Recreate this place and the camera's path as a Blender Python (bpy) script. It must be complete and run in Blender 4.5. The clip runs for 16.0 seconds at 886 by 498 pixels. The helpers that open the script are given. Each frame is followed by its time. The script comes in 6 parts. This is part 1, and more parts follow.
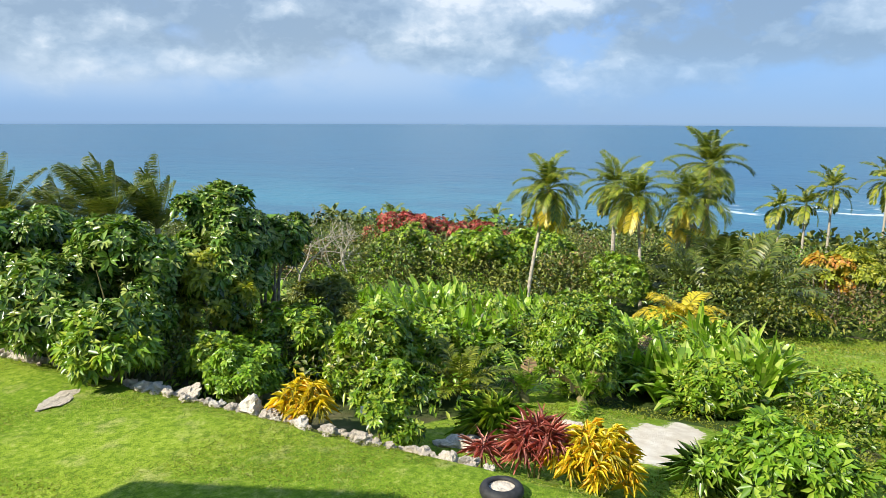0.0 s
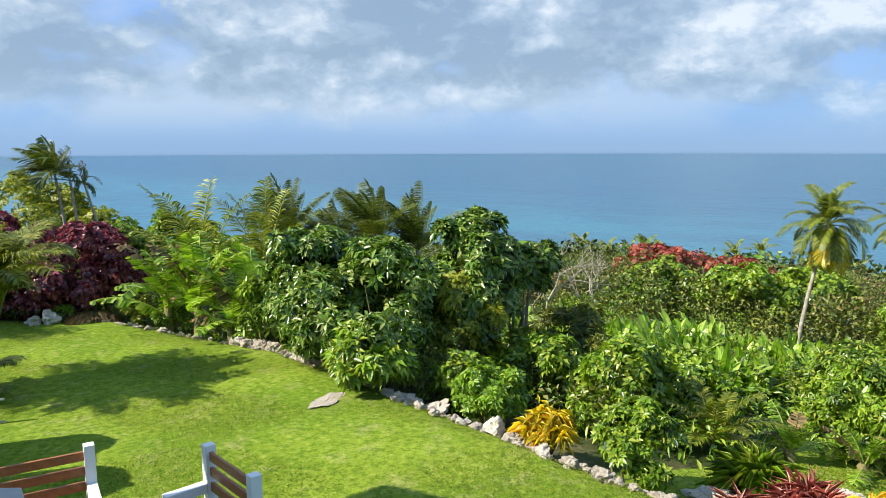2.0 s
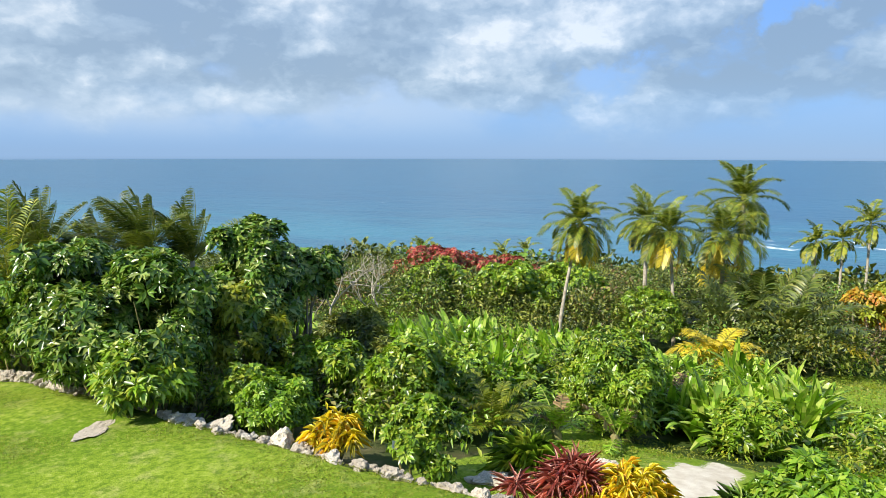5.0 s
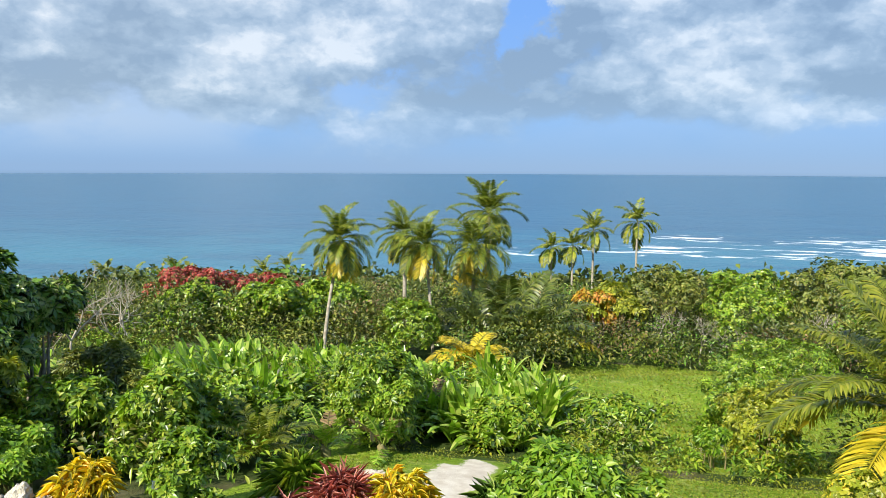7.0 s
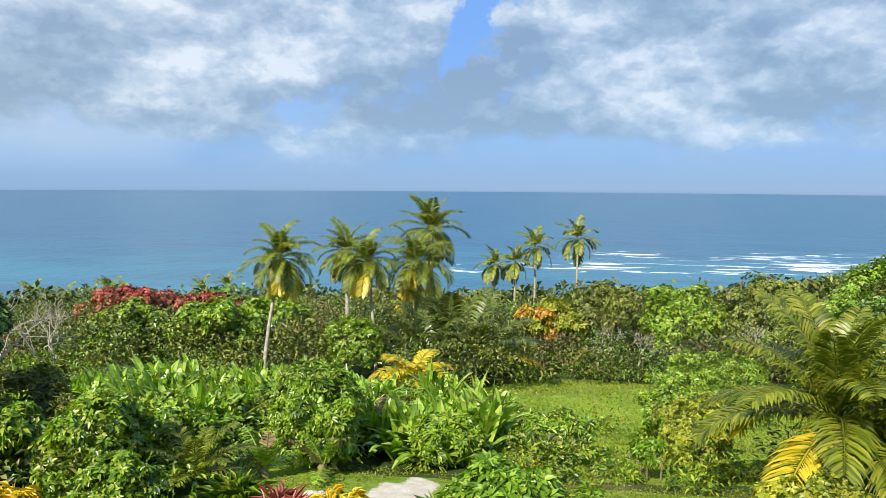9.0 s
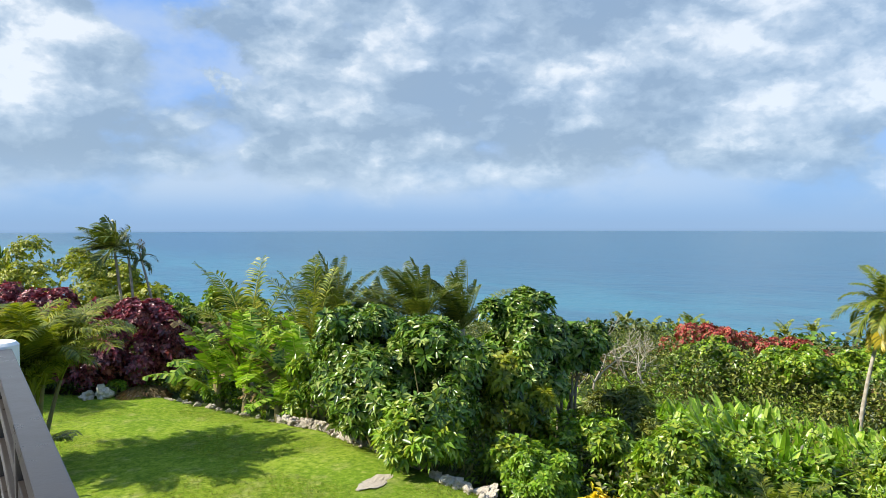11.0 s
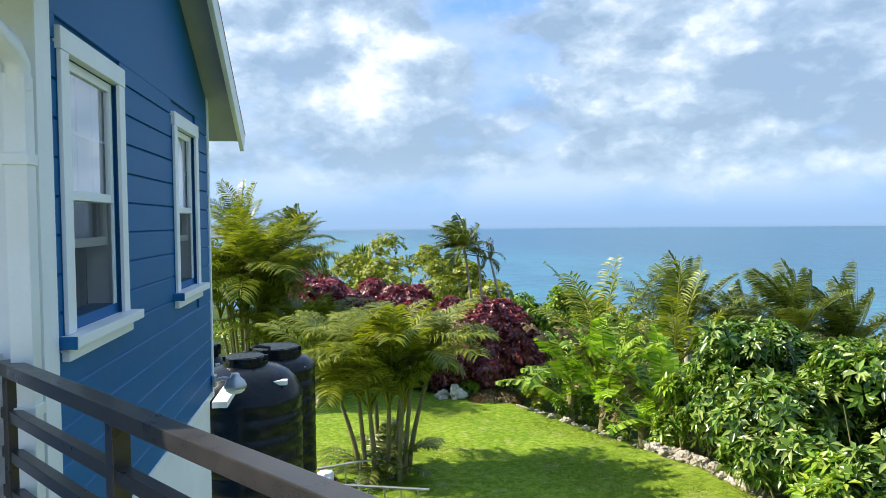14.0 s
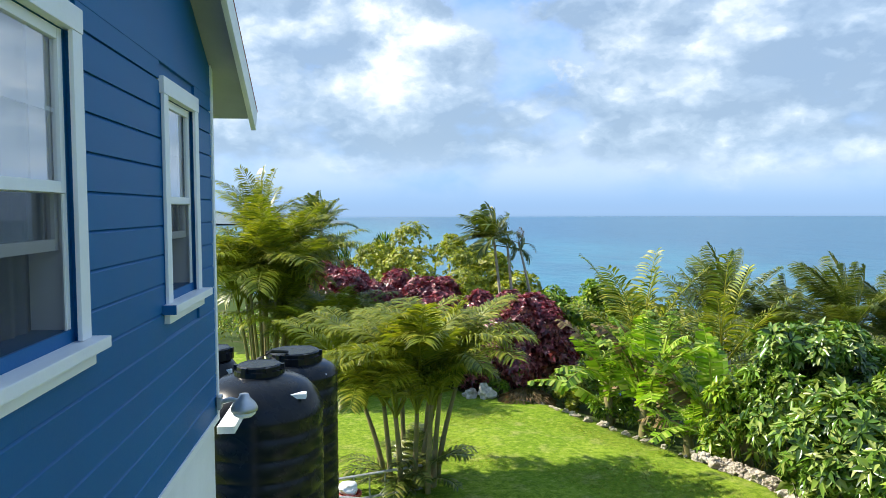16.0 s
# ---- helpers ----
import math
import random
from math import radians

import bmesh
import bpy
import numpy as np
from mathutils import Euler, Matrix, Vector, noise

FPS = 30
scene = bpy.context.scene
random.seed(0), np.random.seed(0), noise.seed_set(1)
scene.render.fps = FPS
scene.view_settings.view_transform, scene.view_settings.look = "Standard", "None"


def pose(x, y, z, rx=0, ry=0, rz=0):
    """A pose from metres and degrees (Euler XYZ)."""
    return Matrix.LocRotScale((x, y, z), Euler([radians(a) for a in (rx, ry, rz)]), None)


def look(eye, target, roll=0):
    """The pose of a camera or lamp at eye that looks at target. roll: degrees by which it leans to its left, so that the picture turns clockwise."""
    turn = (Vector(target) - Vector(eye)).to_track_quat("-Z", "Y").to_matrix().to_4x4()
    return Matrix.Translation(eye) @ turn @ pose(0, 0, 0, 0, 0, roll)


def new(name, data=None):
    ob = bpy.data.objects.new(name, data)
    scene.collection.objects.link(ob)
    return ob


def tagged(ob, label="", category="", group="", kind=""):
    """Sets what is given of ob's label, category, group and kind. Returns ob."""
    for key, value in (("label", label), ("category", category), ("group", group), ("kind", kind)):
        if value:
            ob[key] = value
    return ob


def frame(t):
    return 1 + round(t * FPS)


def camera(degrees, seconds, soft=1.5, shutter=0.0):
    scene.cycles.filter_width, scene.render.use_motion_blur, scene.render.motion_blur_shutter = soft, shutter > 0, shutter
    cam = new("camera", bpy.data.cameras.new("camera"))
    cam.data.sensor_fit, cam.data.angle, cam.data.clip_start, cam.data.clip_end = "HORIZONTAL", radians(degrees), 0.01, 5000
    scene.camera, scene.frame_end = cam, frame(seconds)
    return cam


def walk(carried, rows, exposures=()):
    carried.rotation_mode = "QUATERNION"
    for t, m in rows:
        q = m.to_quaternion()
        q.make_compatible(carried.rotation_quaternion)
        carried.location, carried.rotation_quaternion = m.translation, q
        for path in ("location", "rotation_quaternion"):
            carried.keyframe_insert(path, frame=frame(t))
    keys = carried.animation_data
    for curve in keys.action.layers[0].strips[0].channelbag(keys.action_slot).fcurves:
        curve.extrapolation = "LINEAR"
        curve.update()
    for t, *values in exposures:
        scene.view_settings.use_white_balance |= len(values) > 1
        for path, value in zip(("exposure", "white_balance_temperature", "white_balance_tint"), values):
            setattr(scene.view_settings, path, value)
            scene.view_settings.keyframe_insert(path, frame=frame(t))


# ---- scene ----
cam = camera(63.2, 16.0, soft=0.8)
PATH = [
    (0, (1.672, -6.924, 1.674), (3.3, -5.821, 1.312), 0.2),
    (0.5, (1.649, -6.893, 1.674), (3.211, -5.69, 1.336), 0.2),
    (1, (1.673, -6.883, 1.652), (3.115, -5.534, 1.335), 0.1),
    (1.5, (1.679, -6.863, 1.655), (2.973, -5.368, 1.355), 0.0),
    (2, (1.701, -6.85, 1.647), (2.866, -5.249, 1.364), -0.2),
    (2.5, (1.723, -6.84, 1.652), (2.776, -5.159, 1.39), -0.2),
    (3, (1.718, -6.83, 1.67), (2.74, -5.13, 1.416), -0.2),
    (3.5, (1.709, -6.846, 1.642), (2.817, -5.201, 1.383), -0.3),
    (4, (1.671, -6.883, 1.626), (2.937, -5.357, 1.358), -0.4),
    (4.5, (1.648, -6.892, 1.65), (3.082, -5.525, 1.378), -0.1),
    (5, (1.633, -6.88, 1.672), (3.227, -5.702, 1.403), 0.1),
    (7.5, (1.294, -7.05, 1.882), (3.235, -6.619, 1.659), 0.4),
    (8, (1.225, -7.042, 1.914), (3.191, -6.748, 1.693), 0.6),
    (10.5, (1.534, -7.279, 1.721), (3.025, -5.949, 1.638), 0.0),
    (11, (1.477, -6.856, 1.732), (2.561, -5.177, 1.661), -0.1),
    (11.5, (1.383, -6.428, 1.723), (2.137, -4.576, 1.664), -0.2),
    (12, (1.342, -6.024, 1.749), (1.894, -4.102, 1.71), -0.1),
    (12.5, (1.257, -5.551, 1.767), (1.689, -3.599, 1.733), -0.4),
    (13, (1.243, -5.16, 1.756), (1.609, -3.194, 1.716), -0.5),
    (13.5, (1.257, -4.747, 1.748), (1.57, -2.772, 1.691), -0.5),
    (14, (1.223, -4.346, 1.748), (1.503, -2.367, 1.672), -0.6),
    (14.5, (1.253, -3.97, 1.76), (1.512, -1.989, 1.672), -0.5),
    (15, (1.217, -3.663, 1.751), (1.473, -1.682, 1.654), -0.7),
    (15.5, (1.166, -3.43, 1.76), (1.418, -1.449, 1.656), -0.8),
    (16, (1.166, -3.21, 1.794), (1.388, -1.225, 1.684), -0.3),
]
walk(cam, [(t, look(eye, target, roll)) for t, eye, target, roll in PATH], ((0, 0.72), (5, 0.72), (8, 0.64), (10.5, 0.67), (12, 0.84), (16, 1.0)))

# ---- world and sun ----
SUN_FROM = Vector((-1.12, 0.36, 1.0)).normalized()
SUN_ELEV = math.asin(SUN_FROM.z)
SUN_AZ = math.atan2(SUN_FROM.x, SUN_FROM.y)


def nd(tree, kind, **props):
    n = tree.nodes.new(kind)
    for k, v in props.items():
        if k in n.inputs:
            n.inputs[k].default_value = v
    return n


def mathn(tree, op, a, b=None, c=None, clamp=False):
    n = tree.nodes.new("ShaderNodeMath")
    n.operation = op
    n.use_clamp = clamp
    for i, v in enumerate((a, b, c)):
        if v is None:
            continue
        if isinstance(v, (int, float)):
            n.inputs[i].default_value = v
        else:
            tree.links.new(v, n.inputs[i])
    return n.outputs[0]


def vmath(tree, op, a, b=None):
    n = tree.nodes.new("ShaderNodeVectorMath")
    n.operation = op
    for i, v in enumerate((a, b)):
        if v is None:
            continue
        if isinstance(v, (tuple, list, Vector)):
            n.inputs[i].default_value = v
        else:
            tree.links.new(v, n.inputs[i])
    return n


def ramp(tree, fac, stops, mode="LINEAR"):
    n = tree.nodes.new("ShaderNodeValToRGB")
    n.color_ramp.interpolation = mode
    els = n.color_ramp.elements
    while len(els) < len(stops):
        els.new(0.5)
    for e, (p, c) in zip(els, stops):
        e.position = p
        e.color = (*c, 1) if len(c) == 3 else c
    tree.links.new(fac, n.inputs[0])
    return n.outputs[0]


def mixc(tree, fac, a, b, blend="MIX"):
    n = tree.nodes.new("ShaderNodeMix")
    n.data_type = "RGBA"
    n.blend_type = blend
    for sock, v in ((n.inputs[0], fac), (n.inputs[6], a), (n.inputs[7], b)):
        if isinstance(v, (int, float)):
            sock.default_value = v
        elif isinstance(v, (tuple, list)):
            sock.default_value = (*v, 1) if len(v) == 3 else v
        else:
            tree.links.new(v, sock)
    return n.outputs[2]


def noise_tex(tree, vec, scale, detail=4, rough=0.55, dist=0.0):
    n = nd(tree, "ShaderNodeTexNoise", Scale=scale, Detail=detail, Roughness=rough, Distortion=dist)
    if vec is not None:
        tree.links.new(vec, n.inputs["Vector"])
    return n.outputs["Fac"]


def smooth(tree, v, lo, hi):
    n = tree.nodes.new("ShaderNodeMapRange")
    n.interpolation_type = "SMOOTHSTEP"
    tree.links.new(v, n.inputs[0])
    n.inputs[1].default_value, n.inputs[2].default_value = lo, hi
    return n.outputs[0]


def bearing(az, el):
    """A unit vector: az degrees to the east of +y, el degrees up."""
    a, e = radians(az), radians(el)
    return Vector((math.sin(a) * math.cos(e), math.cos(a) * math.cos(e), math.sin(e)))


def make_world():
    world = bpy.data.worlds.new("sky")
    scene.world = world
    world.use_nodes = True
    t = world.node_tree
    t.nodes.clear()
    sky = t.nodes.new("ShaderNodeTexSky")
    sky.sky_type = "NISHITA"
    sky.sun_disc = False
    sky.sun_elevation, sky.sun_rotation = SUN_ELEV, SUN_AZ
    sky.air_density, sky.dust_density, sky.ozone_density = 0.8, 0.0, 3.0
    co = t.nodes.new("ShaderNodeTexCoord").outputs["Generated"]
    sep = t.nodes.new("ShaderNodeSeparateXYZ")
    t.links.new(co, sep.inputs[0])
    up = sep.outputs[2]
    flat = vmath(t, "MULTIPLY", co, (1.0, 1.0, 1.7)).outputs[0]
    curl = nd(t, "ShaderNodeTexNoise", Scale=16.0, Detail=5, Roughness=0.6)
    t.links.new(flat, curl.inputs["Vector"])
    squash = vmath(t, "ADD", flat, vmath(t, "MULTIPLY", vmath(t, "SUBTRACT", curl.outputs["Color"], (0.5, 0.5, 0.5)).outputs[0], (0.07, 0.07, 0.07)).outputs[0]).outputs[0]

    def billow(vec):
        v = t.nodes.new("ShaderNodeTexVoronoi")
        v.feature = "SMOOTH_F1"
        for key, val in (("Scale", 5.5), ("Detail", 3.5), ("Roughness", 0.5), ("Lacunarity", 2.3), ("Smoothness", 0.4)):
            v.inputs[key].default_value = val
        t.links.new(vec, v.inputs["Vector"])
        return mathn(t, "SUBTRACT", 1.0, v.outputs["Distance"])

    cover = noise_tex(t, vmath(t, "ADD", flat, (0.4, 1.3, 0.2)).outputs[0], 3.0, 3, 0.5)
    puff = noise_tex(t, flat, 6.5, 9, 0.55, 0.0)
    heaped = billow(squash)
    # heaped clouds standing at their bearings
    bend = nd(t, "ShaderNodeTexNoise", Scale=9.0, Detail=6, Roughness=0.6)
    t.links.new(co, bend.inputs["Vector"])
    shift = vmath(t, "SUBTRACT", bend.outputs["Color"], (0.5, 0.5, 0.5)).outputs[0]
    bent = vmath(t, "ADD", co, vmath(t, "MULTIPLY", shift, (0.22, 0.22, 0.22)).outputs[0]).outputs[0]
    heap = None
    for az, el, wide, amp in CLOUD_HEAPS:
        d = vmath(t, "DISTANCE", bent, tuple(bearing(az, el))).outputs["Value"]
        g = mathn(t, "MULTIPLY", mathn(t, "SUBTRACT", 1.0, mathn(t, "DIVIDE", d, wide), None, True), amp)
        heap = g if heap is None else mathn(t, "ADD", heap, g)
    dens = mathn(t, "ADD", mathn(t, "ADD", mathn(t, "MULTIPLY", cover, 0.9), mathn(t, "ADD", mathn(t, "MULTIPLY", mathn(t, "SUBTRACT", puff, 0.5), 0.7), mathn(t, "MULTIPLY", mathn(t, "SUBTRACT", heaped, 0.30), 0.15))), heap)
    rise = smooth(t, up, 0.015, 0.085)
    dens = mathn(t, "ADD", dens, mathn(t, "MULTIPLY", mathn(t, "SUBTRACT", rise, 1.0), 0.28))
    mask = smooth(t, dens, 0.27, 0.42)
    # lit tops and grey undersides
    toward = vmath(t, "ADD", flat, tuple(Vector((-0.010, 0.004, 0.045)))).outputs[0]
    lit = noise_tex(t, toward, 6.5, 9, 0.55, 0.0)
    lit_heap = billow(vmath(t, "ADD", squash, (-0.016, -0.004, 0.036)).outputs[0])
    relief = mathn(t, "ADD", mathn(t, "MULTIPLY", mathn(t, "SUBTRACT", puff, lit), 1.5), mathn(t, "MULTIPLY", mathn(t, "SUBTRACT", heaped, lit_heap), 1.5))
    broad = noise_tex(t, vmath(t, "ADD", flat, (2.1, 0.3, 0.0)).outputs[0], 5.0, 5, 0.55)
    thick = mathn(t, "MULTIPLY", mathn(t, "MAXIMUM", heap, 0.0), 1.5)
    shade = mathn(t, "ADD", mathn(t, "ADD", relief, mathn(t, "MULTIPLY", broad, 1.7)), thick)
    tone = ramp(t, mathn(t, "MULTIPLY", mathn(t, "SUBTRACT", shade, 0.50), 0.80), [(0.12, (0.188, 0.262, 0.354)), (0.42, (0.250, 0.330, 0.422)), (0.68, (0.345, 0.418, 0.498)), (1.0, (0.53, 0.57, 0.61))])
    southern = smooth(t, sep.outputs[1], 0.75, 0.15)
    tone = mixc(t, southern, tone, vmath(t, "MULTIPLY", tone, (0.89, 0.93, 0.97)).outputs[0])
    blue = ramp(t, up, [(0.0, (0.150, 0.262, 0.440)), (0.07, (0.160, 0.305, 0.550)), (0.2, (0.10, 0.255, 0.60)), (0.6, (0.07, 0.20, 0.52))])
    # overhead cloud tone, beyond the view, is raised to add fill light
    high = smooth(t, up, 0.25, 0.6)
    tone = mixc(t, high, tone, vmath(t, "MULTIPLY", tone, (1.35, 1.35, 1.35)).outputs[0])
    band = mathn(t, "MULTIPLY", smooth(t, up, 0.0, 0.06), mathn(t, "SUBTRACT", 1.0, smooth(t, up, 0.22, 0.5)))
    north = mathn(t, "ADD", mathn(t, "MULTIPLY", smooth(t, sep.outputs[1], 0.25, 0.85), 0.55), 0.12)
    thin = mathn(t, "MULTIPLY", mathn(t, "MULTIPLY", band, north), smooth(t, broad, 0.25, 0.6))
    blue = mixc(t, thin, blue, (0.37, 0.43, 0.50))
    veil = smooth(t, up, 0.0, 0.10)
    seen = mixc(t, mathn(t, "MULTIPLY", mask, mathn(t, "ADD", mathn(t, "MULTIPLY", veil, 0.80), 0.12)), blue, tone)
    low = mixc(t, smooth(t, up, -0.02, -0.005), (0.09, 0.17, 0.28), seen)
    # blue and cloud colours are raised tenfold to offset the low SKY_STRENGTH
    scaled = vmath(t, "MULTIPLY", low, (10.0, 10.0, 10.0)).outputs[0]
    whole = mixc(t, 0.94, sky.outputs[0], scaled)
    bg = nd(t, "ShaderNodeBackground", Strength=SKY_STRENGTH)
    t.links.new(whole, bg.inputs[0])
    out = t.nodes.new("ShaderNodeOutputWorld")
    t.links.new(bg.outputs[0], out.inputs[0])


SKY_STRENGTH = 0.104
CLOUD_HEAPS = [(3.0, 11.0, 0.10, 0.55), (2, 13.5, 0.06, 0.4), (30, 6.5, 0.30, 0.10), (60, 8.5, 0.26, 0.12), (-6, 15, 0.10, 0.45), (15.6, 12, 0.035, 0.45), (21, 15.5, 0.06, 0.3), (13, 19.5, 0.16, -0.30),
               (31, 14, 0.16, 0.18), (43, 10.5, 0.07, 0.38), (42, 14, 0.16, 0.15), (57, 12, 0.18, 0.22), (66, 12.5, 0.10, 0.42), (73, 12, 0.07, 0.3),
               (80.2, 12.5, 0.075, -0.5), (88, 12, 0.09, 0.42), (98, 12, 0.16, 0.16), (108, 12, 0.14, 0.2)]
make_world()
sun_data = bpy.data.lights.new("sun", "SUN")
sun_data.energy, sun_data.angle, sun_data.color = 5.0, radians(0.6), (1.0, 0.93, 0.80)
sun = new("sun", sun_data)
sun.matrix_world = look(SUN_FROM * 50, (0, 0, 0))


# ---- materials ----
def material(name):
    m = bpy.data.materials.new(name)
    m.use_nodes = True
    t = m.node_tree
    return m, t, t.nodes["Principled BSDF"], t.nodes["Material Output"]


def objco(t):
    return t.nodes.new("ShaderNodeTexCoord").outputs["Object"]


def worldpos(t):
    return t.nodes.new("ShaderNodeNewGeometry").outputs["Position"]


def bump(t, bsdf, height, strength=0.3, dist=0.02):
    b = nd(t, "ShaderNodeBump", Strength=strength, Distance=dist)
    t.links.new(height, b.inputs["Height"])
    t.links.new(b.outputs[0], bsdf.inputs["Normal"])


def leaf_mat(name, cols, rough=0.42, glow=0.3, through_col=None, patch=0.35, size=0.9):
    """Leaves: a colour by leaf, slow patches over the plant, light through the blade."""
    m, t, b, out = material(name)
    geo = t.nodes.new("ShaderNodeNewGeometry")
    r = geo.outputs["Random Per Island"]
    n = len(cols)
    cols = [(k[0] * (1.2 if k[1] > k[0] else 1.0), k[1], k[2]) for k in cols]
    cols[0] = tuple(0.6 * v for v in cols[0])
    c = ramp(t, r, [((i + 0.5) / n, k) for i, k in enumerate(cols)])
    big = noise_tex(t, geo.outputs["Position"], size, 3)
    c = mixc(t, patch, c, ramp(t, big, [(0.38, tuple(0.6 * v for v in cols[0])), (0.62, cols[-2])]))
    t.links.new(c, b.inputs["Base Color"])
    b.inputs["Roughness"].default_value = rough
    b.inputs["Specular IOR Level"].default_value = 0.5
    tr = t.nodes.new("ShaderNodeBsdfTranslucent")
    t.links.new(mixc(t, 1.0, c, through_col or (1.3, 1.35, 0.5), "MULTIPLY"), tr.inputs[0])
    mix = t.nodes.new("ShaderNodeMixShader")
    mix.inputs[0].default_value = glow
    t.links.new(b.outputs[0], mix.inputs[1])
    t.links.new(tr.outputs[0], mix.inputs[2])
    t.links.new(mix.outputs[0], out.inputs[0])
    return m


def plain_mat(name, c1, c2, rough=0.6, scale=6.0, metal=0.0, bumpy=0.15, fine=60.0, spec=0.5):
    m, t, b, out = material(name)
    p = objco(t)
    k = noise_tex(t, p, scale, 5, 0.6)
    g = noise_tex(t, p, fine, 4, 0.6)
    c = mixc(t, smooth(t, k, 0.32, 0.68), c1, c2)
    c = mixc(t, mathn(t, "MULTIPLY", g, 0.18), c, tuple(0.55 * v for v in c1))
    t.links.new(c, b.inputs["Base Color"])
    t.links.new(mathn(t, "ADD", mathn(t, "MULTIPLY", k, 0.2), rough - 0.1), b.inputs["Roughness"])
    b.inputs["Metallic"].default_value = metal
    b.inputs["Specular IOR Level"].default_value = spec
    if bumpy:
        bump(t, b, mathn(t, "ADD", mathn(t, "MULTIPLY", k, 0.5), g), bumpy, 0.01)
    return m


def random_mat(name, cols, rough=0.8, scale=8.0, bumpy=0.5, dist=0.02):
    """Pieces: colour by object, with stains."""
    m, t, b, out = material(name)
    r = t.nodes.new("ShaderNodeObjectInfo").outputs["Random"]
    n = len(cols)
    c = ramp(t, r, [((i + 0.5) / n, k) for i, k in enumerate(cols)])
    p = objco(t)
    k = noise_tex(t, p, scale, 6, 0.65)
    c = mixc(t, smooth(t, k, 0.42, 0.75), c, tuple(0.5 * v for v in cols[0]))
    t.links.new(c, b.inputs["Base Color"])
    b.inputs["Roughness"].default_value = rough
    bump(t, b, k, bumpy, dist)
    return m


def ground_mat():
    m, t, b, out = material("ground_cover")
    p = worldpos(t)
    sep = t.nodes.new("ShaderNodeSeparateXYZ")
    t.links.new(p, sep.inputs[0])
    big = noise_tex(t, p, 0.35, 4)
    mid = noise_tex(t, p, 2.2, 5, 0.65)
    fine = noise_tex(t, p, 38.0, 4, 0.7)
    grass = mixc(t, smooth(t, big, 0.35, 0.65), (0.17, 0.27, 0.018), (0.26, 0.355, 0.03))
    grass = mixc(t, mathn(t, "MULTIPLY", smooth(t, mid, 0.5, 0.72), 0.75), grass, (0.36, 0.36, 0.12))
    grass = mixc(t, mathn(t, "MULTIPLY", smooth(t, fine, 0.42, 0.7), 0.6), grass, (0.07, 0.13, 0.010))
    tuft = noise_tex(t, p, 8.0, 6, 0.75)
    grass = mixc(t, mathn(t, "MULTIPLY", smooth(t, tuft, 0.47, 0.60), 0.7), grass, (0.08, 0.155, 0.010))
    grass = mixc(t, mathn(t, "MULTIPLY", smooth(t, tuft, 0.45, 0.36), 0.5), grass, (0.42, 0.44, 0.12))
    dirt = mixc(t, smooth(t, mid, 0.4, 0.65), (0.10, 0.085, 0.04), (0.20, 0.17, 0.09))
    under = mixc(t, smooth(t, big, 0.52, 0.7), (0.05, 0.080, 0.016), dirt)
    at = t.nodes.new("ShaderNodeAttribute")
    at.attribute_name = "lawn"
    sp = t.nodes.new("ShaderNodeSeparateColor")
    t.links.new(at.outputs["Color"], sp.inputs[0])
    edge = mathn(t, "ADD", sp.outputs[0], mathn(t, "MULTIPLY", mathn(t, "SUBTRACT", mid, 0.5), 0.5))
    c = mixc(t, smooth(t, edge, 0.35, 0.6), under, grass)
    sand = mixc(t, smooth(t, mid, 0.3, 0.7), (0.55, 0.47, 0.36), (0.72, 0.66, 0.55))
    edge2 = mathn(t, "ADD", sp.outputs[1], mathn(t, "MULTIPLY", mathn(t, "SUBTRACT", tuft, 0.5), 1.8))
    c = mixc(t, smooth(t, edge2, 0.4, 0.6), c, sand)
    t.links.new(c, b.inputs["Base Color"])
    b.inputs["Roughness"].default_value = 0.9
    b.inputs["Specular IOR Level"].default_value = 0.1
    bump(t, b, mathn(t, "ADD", fine, mid), 0.6, 0.05)
    return m


